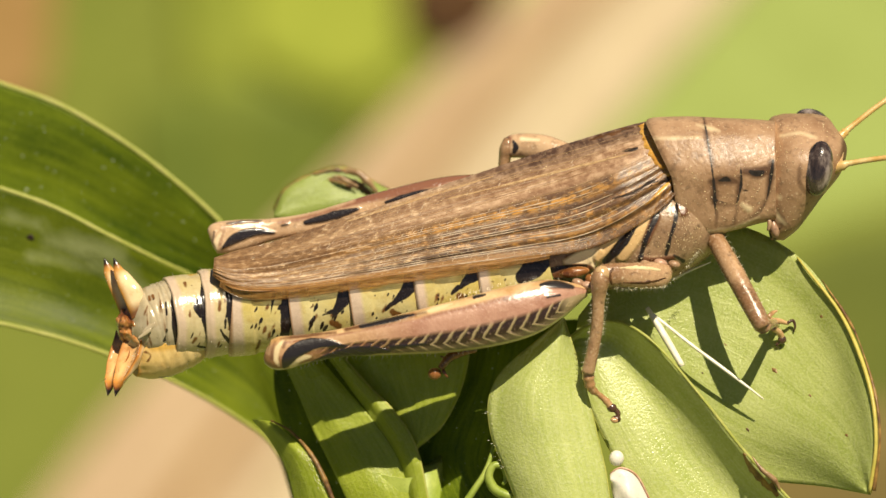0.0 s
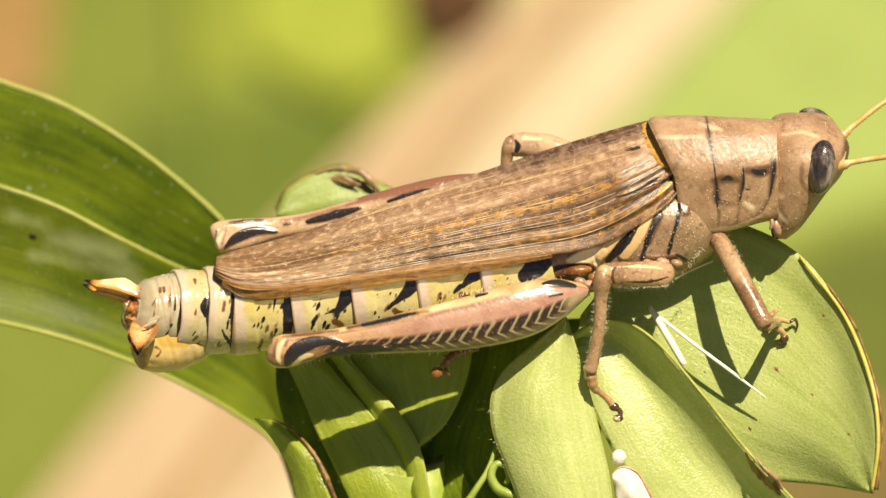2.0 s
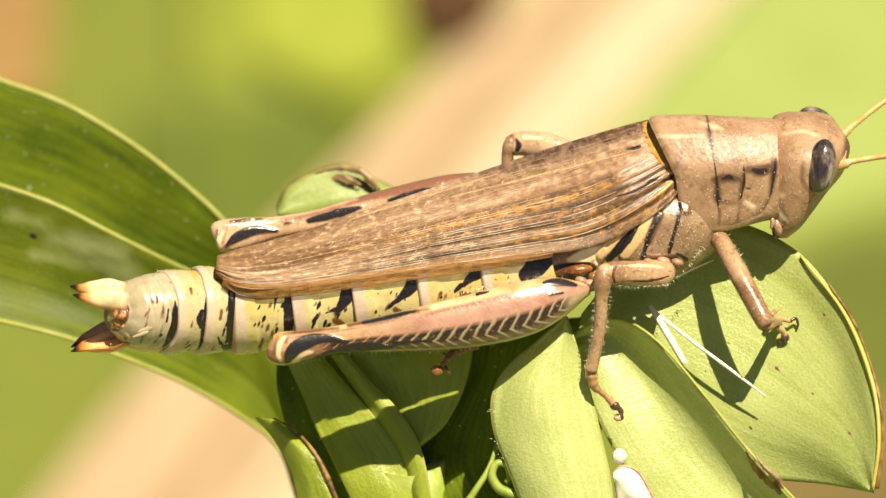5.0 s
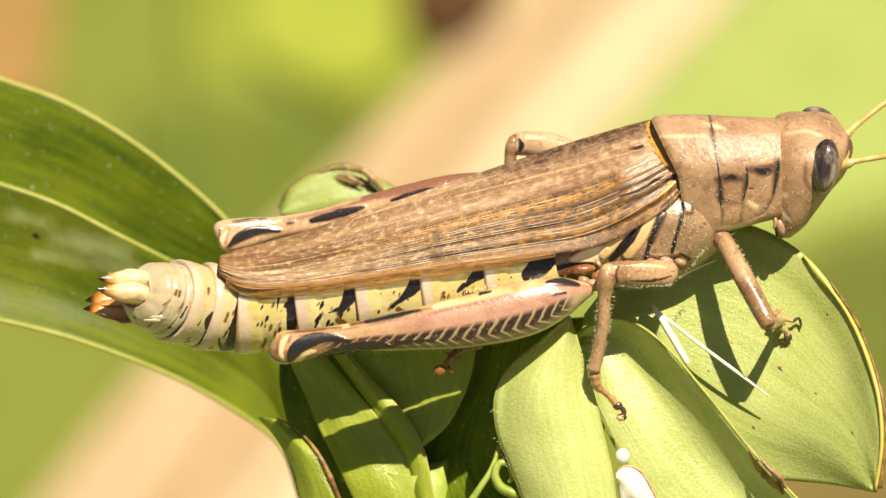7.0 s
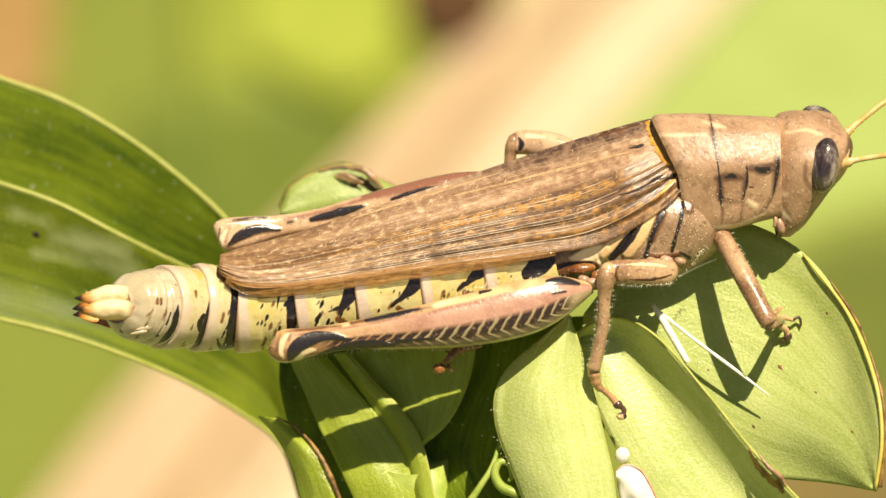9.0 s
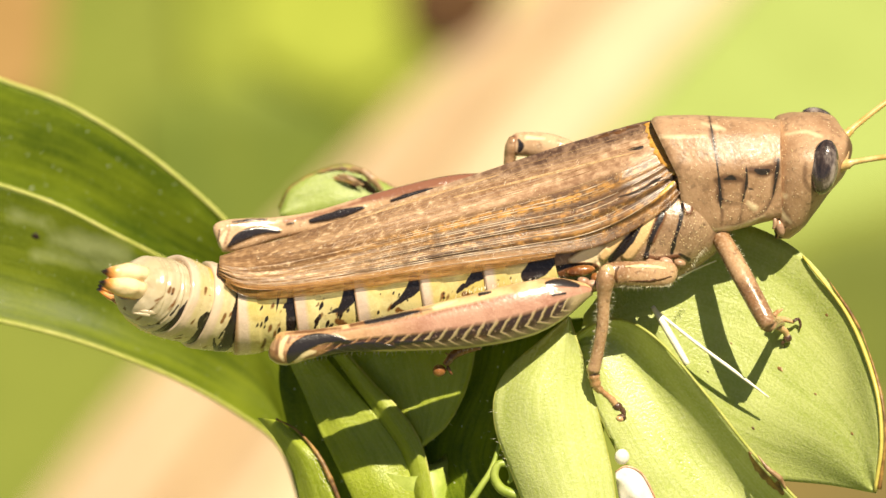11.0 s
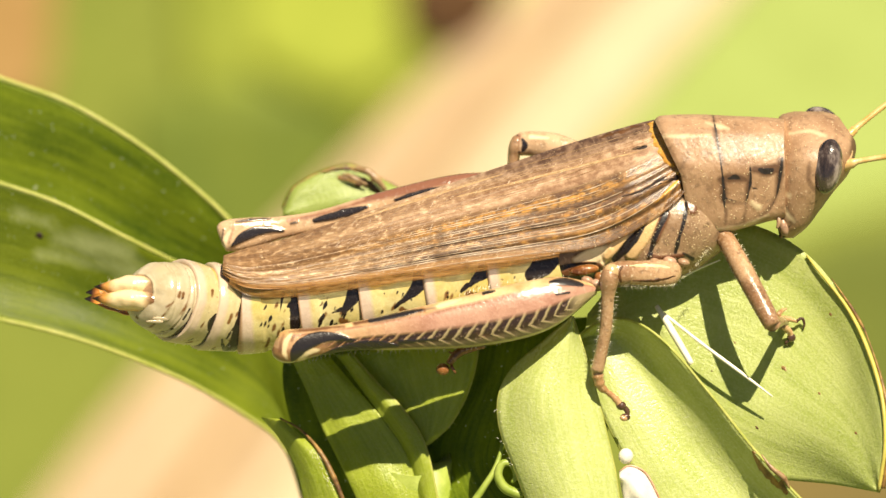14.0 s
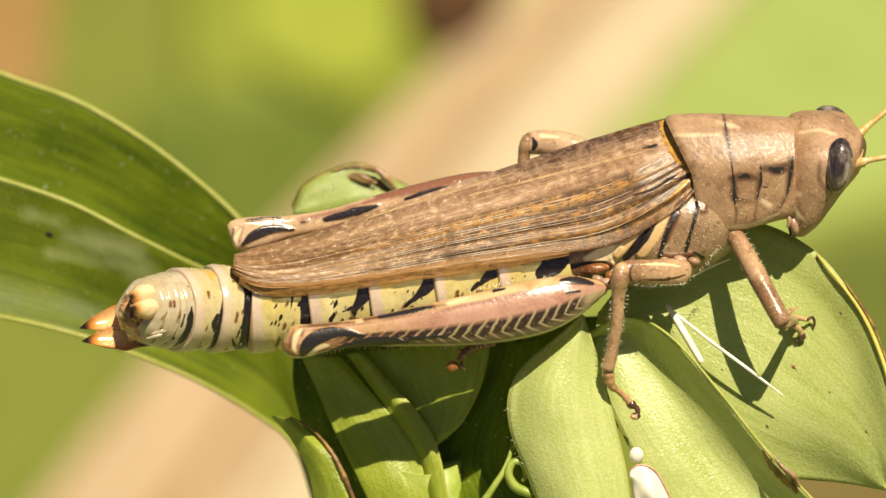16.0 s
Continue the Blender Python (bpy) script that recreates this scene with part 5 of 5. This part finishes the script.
    add("fine_hairs", HAIR, lambda bm: (fringe(bm, [(1190, 506, -80), (1140, 510, -104), (1090, 508, -120)], 50, (0, -0.3, -1), 9, 14, 0.5, 0.45), fringe(bm, [(1080, 520, -122), (1074, 570, -108), (1060, 645, -88)], 44, (1, -0.3, -0.2), 8, 15, 0.5, 0.45),
                                       fringe(bm, [(1056, 520, -122), (1054, 570, -108), (1040, 650, -86)], 44, (-1, -0.3, -0.2), 8, 16, 0.5, 0.45)), "fine pale hairs", mid, "stuff")
    knee = add("middle_femur", FAR_LEG, lambda bm: loft(bm, [(1010, 276, 110, 22, 18), (970, 264, 120, 25, 20), (930, 258, 130, 22, 18), (908, 260, 132, 19, 16), (896, 262, 132, 8, 8)], 70, 80), "knee of the far middle leg")
    add("shin", LEG, lambda bm: tube(bm, [(908, 248, 128), (903, 262, 126), (900, 280, 134), (897, 330, 145)], [10, 12, 11, 10], 10, 16), "", knee)
    paint(knee, "black", [([(915, 250), (919, 260), (916, 270)], [3, 5, 3]), ([(905, 244), (902, 256)], [2, 3])])
    paint(knee, "brown", [([(908, 246), (902, 262), (906, 280)], [6, 7, 5]), ([(980, 276), (1010, 280)], [6, 8])])
    # pale highlight along the top of the knee, painted in as cream
    paint(knee, "cream", [([(960, 248), (930, 246)], [2, 3])])


build_head()
build_pronotum()
build_thorax()
build_wings()
build_abdomen()
HIND = build_hind_leg()
build_legs()


# moving end of the abdomen, each piece drawn about its own joint and pointing along -x
def round_rows(prof, n, seed, skew=0.0, folds=(), flat=1.0):
    """Rings of a body along -x; v = 0 runs along the back's middle."""
    rings = []
    for x, r, *_ in prof:
        r += 1.2 * noise.noise((x * 0.11, seed, 2.0))
        k = max(0, -x / max(-prof[-1][0], 1) - 0.4) / 0.6
        ring = []
        for j in range(n):
            w = 2 * math.pi * j / n
            dent = sum(depth * max(0.0, 0.7 + 1.3 * noise.noise((at * 0.3, math.cos(w) * 1.4, math.sin(w) * 1.4))) * math.exp(-((-x - at - lean * math.cos(w)) / wide) ** 2) for at, lean, wide, depth in folds)
            rr = r - dent + 0.7 * noise.noise((x * 0.05, math.cos(w) * 2 + seed, math.sin(w) * 2))
            ring.append(Vector(((x + skew * k * math.cos(w - 0.9) + 2.2 * k * noise.noise((math.cos(w) * 2.5, seed, math.sin(w) * 2.5))) * S,
                                -math.sin(w) * rr * S, math.cos(w) * rr * flat * S)))
        rings.append(ring)
    return rings


def ring_part(mat, radii, length, label, black, brown, amber, seed, skew=0.0, folds=(), dots=8, name="abdomen_segment", flat=1.0):
    """A sliding ring. Strokes run in (along, round from the back's middle) and lie on both flanks alike."""
    n, m = 132, 76
    prof = spline([(-length * i / (len(radii) - 1), r, 0.0) for i, r in enumerate(radii)], m)
    rings = round_rows(prof, n, seed, skew, folds, flat)
    xy = [(-q[0], abs((j if j < n / 2 else j - n) * 2 * math.pi / n * 70)) for q in prof for j in range(n)]
    last = rings[-1]
    mid = sum(last, Vector()) / n
    for k, back in ((0.965, -1.8), (0.90, -1.5), (0.84, 0.5), (0.60, -3), (0.30, -5)):
        rings.append([mid + (q - mid) * k + Vector((back * S, 0, 0)) for q in last])
        xy += [(length, 400)] * n
    bm = bmesh.new()
    skin(bm, rings)
    ob = part(name, bm, mat, hopper, label)
    rnd = random.Random(seed)
    for k in range(dots):
        a, b, w = rnd.uniform(0.35, 0.78) * length, rnd.uniform(50, 175), rnd.uniform(1.0, 2.8)
        (black if k % 2 else brown).append(([(a - w, b - w * 1.8), (a, b), (a + w, b + w * 2)], [w * 0.4, w, w * 0.4]))
    xy = np.array(xy)
    for layer, strokes in (("black", black), ("brown", brown), ("amber", amber)):
        paint(ob, layer, strokes, xy)
    bm = bmesh.new()
    for _ in range(34):
        a, b = rnd.uniform(0.1, 0.98) * length, rnd.uniform(150, 230) if rnd.random() < 0.7 else rnd.uniform(-40, 40)
        r = prof[min(int(a / length * m), m - 1)][1]
        q = Vector((-a * S, -math.sin(b / 70) * r * S, math.cos(b / 70) * r * S * flat))
        hair(bm, q, Vector((-0.5 + rnd.uniform(-0.3, 0.3), q.y / q.length, q.z / q.length)).normalized(), rnd.uniform(4, 9), 0.3)
    part("fine_hairs", bm, HAIR, ob, "fine pale hairs", "stuff")
    return ob


# lengths of the three rings and the stretch of each that slips into the one before it
RING_LONG, RING_HID = (104, 104, 128), (42, 38, 40)
RING_A = ring_part(ABDOMEN_END, [64, 68, 70, 72, 74, 75, 76, 77.5, 78.5, 77.5], RING_LONG[0], "sliding abdomen ring with a black front band",
                   [([(48, 8), (52, 60), (53, 110), (52, 165), (50, 215)], [5, 10, 12, 12, 6]), ([(62, 172), (74, 150), (80, 138)], [2, 3.5, 1.5]), ([(64, 100), (66, 116)], [2, 3]), ([(70, 122), (71, 136)], [1.5, 2.5])],
                   [([(78, 92), (80, 104)], [3, 4]), ([(60, 126), (64, 140)], [2, 3]), ([(84, 160), (86, 170)], [2, 3])], [([(58, 6), (66, 34)], [14, 8])], 2.0, 5.0)
RING_B = ring_part(ABDOMEN_END, [62, 66, 68, 70, 71, 72, 73, 74, 74.5, 73.5], RING_LONG[1], "sliding abdomen ring with black streaks",
                   [([(40, 44), (44, 80), (44, 120), (41, 168)], [3, 9, 14, 8]), ([(58, 84), (64, 98), (60, 112)], [3, 6, 3]), ([(68, 168), (56, 178)], [2, 3])],
                   [([(72, 150), (77, 158)], [4, 3]), ([(74, 44), (76, 54)], [4, 3]), ([(78, 100), (80, 108)], [2, 3])], [([(50, 2), (56, 14)], [10, 5])], 5.0, 6.0, dots=4)
RING_C = ring_part(ABDOMEN_TIP, [58, 62, 65, 67, 67.5, 67, 65.5, 63, 60.5, 56.5, 48, 33], RING_LONG[2], "tapered last abdomen ring with fine folds",
                   [([(46, 62), (48, 90), (52, 130), (54, 165)], [2, 6, 8, 3]), ([(62, 76), (66, 100)], [1.2, 2.4]), ([(70, 128), (76, 152)], [2, 3])],
                   [([(82, 50), (83, 60)], [1.6, 2.2]), ([(90, 50), (91, 60)], [1.6, 2.2]), ([(64, 10), (70, 50), (73, 90), (72, 130), (66, 170)], [0.3, 0.8, 1.0, 0.9, 0.3]), ([(99, 70), (104, 100), (103, 140), (97, 175)], [0.3, 0.9, 1.0, 0.4]), ([(74, 80), (80, 104)], [1.0, 1.6]), ([(100, 74), (108, 88)], [1.2, 2])], [], 8.0, 10.0,
                   ((51, 6, 2.0, 3.2), (70, -6, 2.0, 3.0), (86, 14, 1.8, 1.8), (101, -8, 2.2, 3.0)), 2)
for side in (1, -1):
    bm = bmesh.new()
    # stubby feeler lying in a socket on the flank
    for r0, way, tip, wide in ((0.0, 0.0, 1.0, 6.5), (-9.0, 5.0, 0.55, 4.0)):
        rings = []
        for i in range(14):
            t = i / 13
            r = wide * math.sin(math.pi * min(0.12 + 0.88 * t, 1.0)) ** 0.6 * (1 - 0.35 * t) + 0.4
            c = Vector((-86 - 26 * t + r0, -side * (59.5 - 8 * t + way * 0.3), -2 - 12 * t - way * 1.6))
            rings.append([(c + Vector((0, -side * r * 0.55 * math.cos(2 * math.pi * j / 14), r * math.sin(2 * math.pi * j / 14)))) * S for j in range(14)])
        skin(bm, rings)
    part("cercus", bm, ABDOMEN_TIP, RING_C, "stubby tail feeler")
VALVE = {True: 112.0, False: 126.0}


def valve_material(name, pale, amber, deep):
    """Pale outer face, amber edges, lightened glossy inner face and a black tip."""
    g = Graph(name)
    s = g.split(g.coord("UV"))
    n = g.noise(600, 4)
    f = g.noise(3200, 3)
    wob = g.math("MULTIPLY", g.math("SUBTRACT", n, 0.5), 0.16)
    u = g.math("ADD", s[0], wob)
    # 0 along the outer ridge, 0.5 along the inner face
    v = g.math("SUBTRACT", 0.5, g.math("ABSOLUTE", g.math("SUBTRACT", s[1], 0.5)))
    v = g.math("ADD", v, g.math("MULTIPLY", wob, 0.5))
    # the last two stops put light into the colour of the shaded inner face
    col = g.ramp(v, [(0.17, pale), (0.235, amber), (0.27, deep), (0.315, (0.52, 0.22, 0.06)), (0.42, (0.80, 0.48, 0.20))])
    col = g.mix(g.ramp(u, [(0.08, 0.9), (0.22, 0.0)]), col, (0.14, 0.045, 0.014))
    col = g.mix(g.ramp(n, [(0.57, 0.0), (0.66, 0.75)]), col, (0.42, 0.17, 0.04))
    col = g.mix(g.ramp(u, [(0.66, 0.0), (0.80, 0.9)]), col, amber)
    col = g.mix(g.ramp(u, [(0.80, 0.0), (0.90, 0.9)]), col, deep)
    col = g.mix(g.ramp(s[0], [(0.86, 0.0), (0.92, 1.0)]), col, (0.012, 0.009, 0.008))
    col = g.mix(g.ramp(f, [(0.56, 0.0), (0.75, 0.3)]), col, amber)
    return g.finish(col, 0.16, g.math("ADD", n, g.math("MULTIPLY", f, 0.5)), 0.4, 0.00009, 0.6, 0.16, g.mix(0.4, col, (0.7, 0.35, 0.05)), coat=0.3)


VALVE_UP = valve_material("upper_valve_horn", (0.82, 0.64, 0.37), (0.60, 0.27, 0.05), (0.17, 0.055, 0.014))
VALVE_LOW = valve_material("lower_valve_horn", (0.80, 0.61, 0.37), (0.58, 0.23, 0.035), (0.20, 0.06, 0.014))


def valve_part(upper, label):
    """A pointed blade along -x on a narrow neck, hollow on the inner side, with a black hooked tip."""
    bm = bmesh.new()
    n, m = 40, 48
    sign = 1 if upper else -1
    rings = []
    for i in range(m):
        t = i / (m - 1)
        swell = min(max((t - 0.12) / 0.30, 0), 1)
        swell = swell * swell * (3 - 2 * swell)
        blade = 0.90 + 0.10 * swell if upper else 0.92 + 0.08 * swell
        w = (19 if upper else 24.5) * blade * max(1 - max(t - 0.38, 0) ** 1.5 * 2.06, 0.0) + 0.9
        z = (4 * math.sin(math.pi * t) + 46 * max(t - 0.78, 0)) * sign
        ring = []
        for j in range(n):
            a = 2 * math.pi * j / n
            c = math.cos(a)
            u = 1 + 0.10 * noise.noise((t * 6, math.cos(a) * 1.5, math.sin(a) * 1.5 + (3 if upper else 8)))
            # the inner face is a groove between two sharp rims
            h = c * w * (1.45 if upper else 0.95) if c > 0 else w * (0.40 - 0.62 * abs(math.sin(a)) ** 3) * -c
            ring.append(Vector((-VALVE[upper] * t * S, math.sin(a) * w * u * S, (z + sign * h * u) * S)))
        rings.append(ring)
    skin(bm, rings)
    ob = part("ovipositor_valve", bm, VALVE_UP if upper else VALVE_LOW, hopper, label)
    bm = bmesh.new()
    rnd = random.Random(3)
    for _ in range(44):
        t = rnd.uniform(0.2, 0.85)
        w = rnd.uniform(-1.4, 1.4)
        way = Vector((-0.3 + rnd.uniform(-0.3, 0.3), math.sin(w), sign * math.cos(w))).normalized()
        hair(bm, Vector((-VALVE[upper] * t * S, math.sin(w) * 15 * (1 - t * 0.5) * S, sign * 14 * (1 - t * 0.5) * math.cos(w) * S)), way, rnd.uniform(5, 13), 0.4)
    part("fine_hairs", bm, HAIR, ob, "fine pale hairs", "stuff")
    return ob


def lump(name, mat, radii, length, flat, label, rough=0.0):
    bm = bmesh.new()
    n = 60
    p = spline([(-length * i / (len(radii) - 1), r, 0.0) for i, r in enumerate(radii)], 50)
    rings = []
    for q in p:
        ring = []
        for j in range(n):
            a = 2 * math.pi * j / n
            k = q[1] + rough * noise.noise((q[0] * 0.06, math.cos(a) * 1.8, math.sin(a) * 1.8)) + 0.6 * rough * noise.noise((q[0] * 0.15, math.cos(a) * 4, math.sin(a) * 4))
            ring.append(Vector((q[0] * S, -math.sin(a) * k * S, math.cos(a) * k * flat * S)))
        rings.append(ring)
    skin(bm, rings)
    return part(name, bm, mat, hopper, label)


def core_material():
    """Wet amber folds with dark creases."""
    g = Graph("amber_core")
    k = g.noise(420, 5, rough=0.6)
    c = g.cells(520.0, None, "DISTANCE_TO_EDGE")
    col = g.ramp(k, [(0.38, (0.18, 0.060, 0.016)), (0.48, (0.48, 0.21, 0.060)), (0.60, (0.78, 0.55, 0.28))])
    col = g.mix(g.ramp(c, [(0.02, 0.85), (0.10, 0.0)]), col, (0.07, 0.022, 0.008))
    return g.finish(col, 0.12, g.math("ADD", k, c), 0.6, 0.00016, 0.6, coat=0.6)


CORE_SKIN = core_material()
PLATE_SKIN = abdomen_material("yellow_plate", (0.70, 0.46, 0.14), (0.74, 0.56, 0.27), 0.92, (0.60, 0.28, 0.05), 0.14)
CORE = lump("tail_core", CORE_SKIN, [20, 30, 36, 37, 31, 15], 74, 1.1, "glossy amber inner tail between the valves", 12.0)
PLATE = ring_part(PLATE_SKIN, [44, 48, 50, 51, 50, 49, 46, 41, 34, 22], 138, "yellow-orange plate below the valves",
                  [([(108, 200), (70, 214), (30, 216)], [3, 6, 3])], [([(118, 96), (112, 112), (120, 124)], [3, 2, 3])], [([(60, 110), (90, 90)], [18, 22])], 6.0, 6.0, (), 0, "lower_plate", 1.16)
VALVES = [valve_part(True, "pale amber upper egg-laying valve with black tip"), valve_part(True, "pale amber upper egg-laying valve with black tip"),
          valve_part(False, "amber lower egg-laying valve with black tip"), valve_part(False, "amber lower egg-laying valve with black tip")]

# sway of the plant: seconds, right, down, turn
SWAY = [(0, -6.8, 0.3), (0.5, -3.8, 0.3), (1, -1.5, 0.2), (1.5, 0, 0), (2, -2.7, -1.5), (2.5, 1.2, -2.9), (3, -5.7, -3.0), (3.5, -5.6, 0), (4, -4.1, -1.9),
        (6.5, 2.1, -3.5), (7, 3.6, -3.4), (7.5, -0.8, -3.7), (8, 6.6, -5.0), (8.5, 2.0, -5.1), (9, 3.6, -5.4), (11.5, 2.1, -1.9), (12, 0.7, -1.9), (12.5, 5.3, -0.4),
        (13, 2.2, -0.7), (13.5, 11.2, -1.9), (14, 9.6, -3.4), (14.5, 11.7, -2.9), (15, 18.4, -4.2), (15.5, 21.7, -5.3), (16, 27.9, -5.4)]

# the valves' own roll and turn towards the eye, at the same times as TAIL
TWIST = [(0, 36), (0, 36), (-20, 24), (-18, 10), (-14, 10), (-10, 10), (5, 10), (20, 12), (36, 14)] + [(62, 20), (66, 22), (68, 22), (70, 22), (70, 22)] + [(70, 22)] * 11

# end of the abdomen: seconds, where the valves spring from (x, y), roll, upper tips (x, y), lower tips (x, y)
TAIL = [(0, 226, 578, 0, 188, 464, 196, 694), (0.5, 236, 574, 0, 196, 464, 238, 676), (1, 262, 566, 0, 192, 570, 294, 658), (1.5, 236, 548, 4, 112, 532, 258, 626),
        (2, 234, 552, 6, 120, 502, 252, 614), (2.5, 192, 576, 6, 76, 588, 184, 682), (3, 180, 555, 14, 62, 562, 74, 606), (3.5, 205, 552, 16, 92, 482, 114, 640),
        (4, 215, 555, 22, 122, 518, 128, 638), (6.5, 206, 532, 34, 144, 520, 142, 552), (7, 246, 515, 40, 176, 505, 152, 540), (7.5, 207, 524, 40, 188, 478, 74, 574),
        (8, 218, 528, 40, 177, 484, 102, 570), (8.5, 206, 540, 40, 146, 508, 94, 582), (9, 215, 540, 42, 140, 540, 142, 556), (11.5, 246, 494, 44, 196, 486, 208, 512),
        (12, 257, 497, 44, 198, 490, 216, 514), (12.5, 250, 520, 44, 184, 514, 200, 538), (13, 232, 527, 44, 164, 525, 178, 546), (13.5, 221, 528, 44, 136, 534, 150, 552),
        (14, 252, 515, 44, 150, 520, 148, 530), (14.5, 217, 535, 42, 190, 506, 88, 570), (15, 211, 558, 40, 197, 538, 90, 598), (15.5, 219, 560, 40, 210, 542, 98, 604), (16, 239, 550, 40, 233, 540, 112, 594)]


def frame_of(root, way, up):
    """A pose at root whose -x runs along way, its z as near to up as can be."""
    x = -way.normalized()
    z = (up - x * up.dot(x)).normalized()
    m = Matrix((x, z.cross(x), z)).transposed().to_4x4()
    m.translation = root
    return m


def motions():
    for ob in (plant, hopper, *STRAWS):
        walk(ob, [(t, BASE @ Matrix.Translation((x * S, 0, -y * S))) for t, x, y in SWAY])
    # the hind thigh lifts a little about the hip
    hip = W(1040, 515, -95)

    def thigh(a):
        return Matrix.Translation(hip) @ Matrix.Rotation(radians(a), 4, "Y") @ Matrix.Translation(-hip)
    walk(HIND, [(t, thigh(a)) for t, a in ((0, -0.1), (1.5, 0.0), (4, 0.3), (9, 0.65), (11.5, 0.55), (14, 0.8), (16, 1.5))])
    rows = [[] for _ in range(9)]
    for (t, ex, ey, roll, ux, uy, lx, ly), (_, sx, sy), (spin, turn) in zip(TAIL, SWAY, TWIST):
        ex, ey, ux, uy, lx, ly = ex - sx, ey - sy, ux - sx, uy - sy, lx - sx, ly - sy
        lean = min(max(roll / 40, 0), 1)
        yaw = radians(12 + 0.60 * roll)
        # a chain of rings from the resting abdomen to the root of the valves
        start, c = Vector((418 - 16 * lean, 551)), Vector((ex, ey))
        dip = math.atan2(c.y - start.y, start.x - c.x) * 1.4

        def heading(share):
            return Vector((-math.cos(yaw * share) * math.cos(dip * share), -math.sin(yaw * share), -math.cos(yaw * share) * math.sin(dip * share)))

        def top_of(share):
            return Vector((0, -math.sin(radians(roll) * share), math.cos(radians(roll) * share)))
        shares = (0.55, 0.85, 1.0)
        ways = [heading(k) for k in shares]
        show = [a - b for a, b in zip(RING_LONG, RING_HID)]
        k = (start.x - c.x) / sum(-w.x * l for w, l in zip(ways, show))
        ends = [W(start.x, start.y, -8)]
        for w, l in zip(ways, show):
            ends.append(ends[-1] + w * l * k * S)
        miss = W(c.x, c.y, 0).z - ends[-1].z
        ends = [e + Vector((0, 0, miss * i / 3)) for i, e in enumerate(ends)]
        for i in range(3):
            rows[i].append((t, frame_of(ends[i + 1] - ways[i] * RING_LONG[i] * S, ways[i], top_of(shares[i]))))
        way, up, root = ways[2], top_of(1.0), ends[3]
        wide = min(max((abs(uy - ly) - 120) / 80, 0), 1)
        shut = max(0.0, 1 - math.dist((ux, uy), (lx, ly)) / 70)
        rows[3].append((t, frame_of(root - way * (62 - 4 * wide + lean * (26 * shut - 6)) * S - up * 8 * lean * S, way, up)))
        low = W(lx, ly) - root
        low.y = 0
        low = (low.normalized() * 0.30 + way * 0.70).normalized()
        rows[4].append((t, frame_of(root - way * (134 + 26 * lean) * S - up * (22 - 24 * lean) * S, low, up)))
        # the four valves: two above, two below, a side apart
        v, q = radians(turn), radians(spin)
        out = Vector((way.x, -math.sin(v), way.z)).normalized()
        top = Vector((0, -math.sin(q), math.cos(q)))
        top = (top - out * top.dot(out)).normalized()
        flank = top.cross(out)
        flank = flank if flank.y < 0 else -flank
        for k in range(4):
            upper, near = k < 2, k % 2 == 0
            y = (uy if upper else ly) - ey
            lift = Vector((0, 0, -0.5 * lean * y * S))
            base = root + way * (-20 + 14 * wide * (1 - lean) - (12 if upper else 26) * lean) * S + top * S * (15 if upper else -15) * (0.5 + 0.5 * lean) + flank * S * (18 - 3 * lean if upper else 18 + 5 * lean * (1 - shut) - 10 * shut) * (1 if near else -1) + lift
            tuck = Vector((0, 14, 12)) * S * (0.0 if upper else shut * lean)
            base += tuck
            if upper:
                base += Vector((6 * wide, 22 * lean * (1 - shut), 8 * wide * (1 - lean))) * S
            else:
                base += Vector((0, 0, 9 * lean * (1 - shut))) * S
            tip = tuck + W(*((ux, uy) if upper else (lx, ly))) + flank * S * ((18 - 8 * lean) if upper else 14 - 5 * lean - 4 * shut) * (1 if near else -1)
            d = tip - base
            d.y = 0
            lack = VALVE[upper] ** 2 * S * S - d.length_squared
            d.y = math.sqrt(max(lack, 0)) * ((-lean if upper else 0.5) if lean > 0.3 else (0.4 if upper else -1.0))
            rows[5 + k].append((t, frame_of(base, d, top)))
    for ob, r in zip((RING_A, RING_B, RING_C, CORE, PLATE, *VALVES), rows):
        walk(ob, r)


motions()
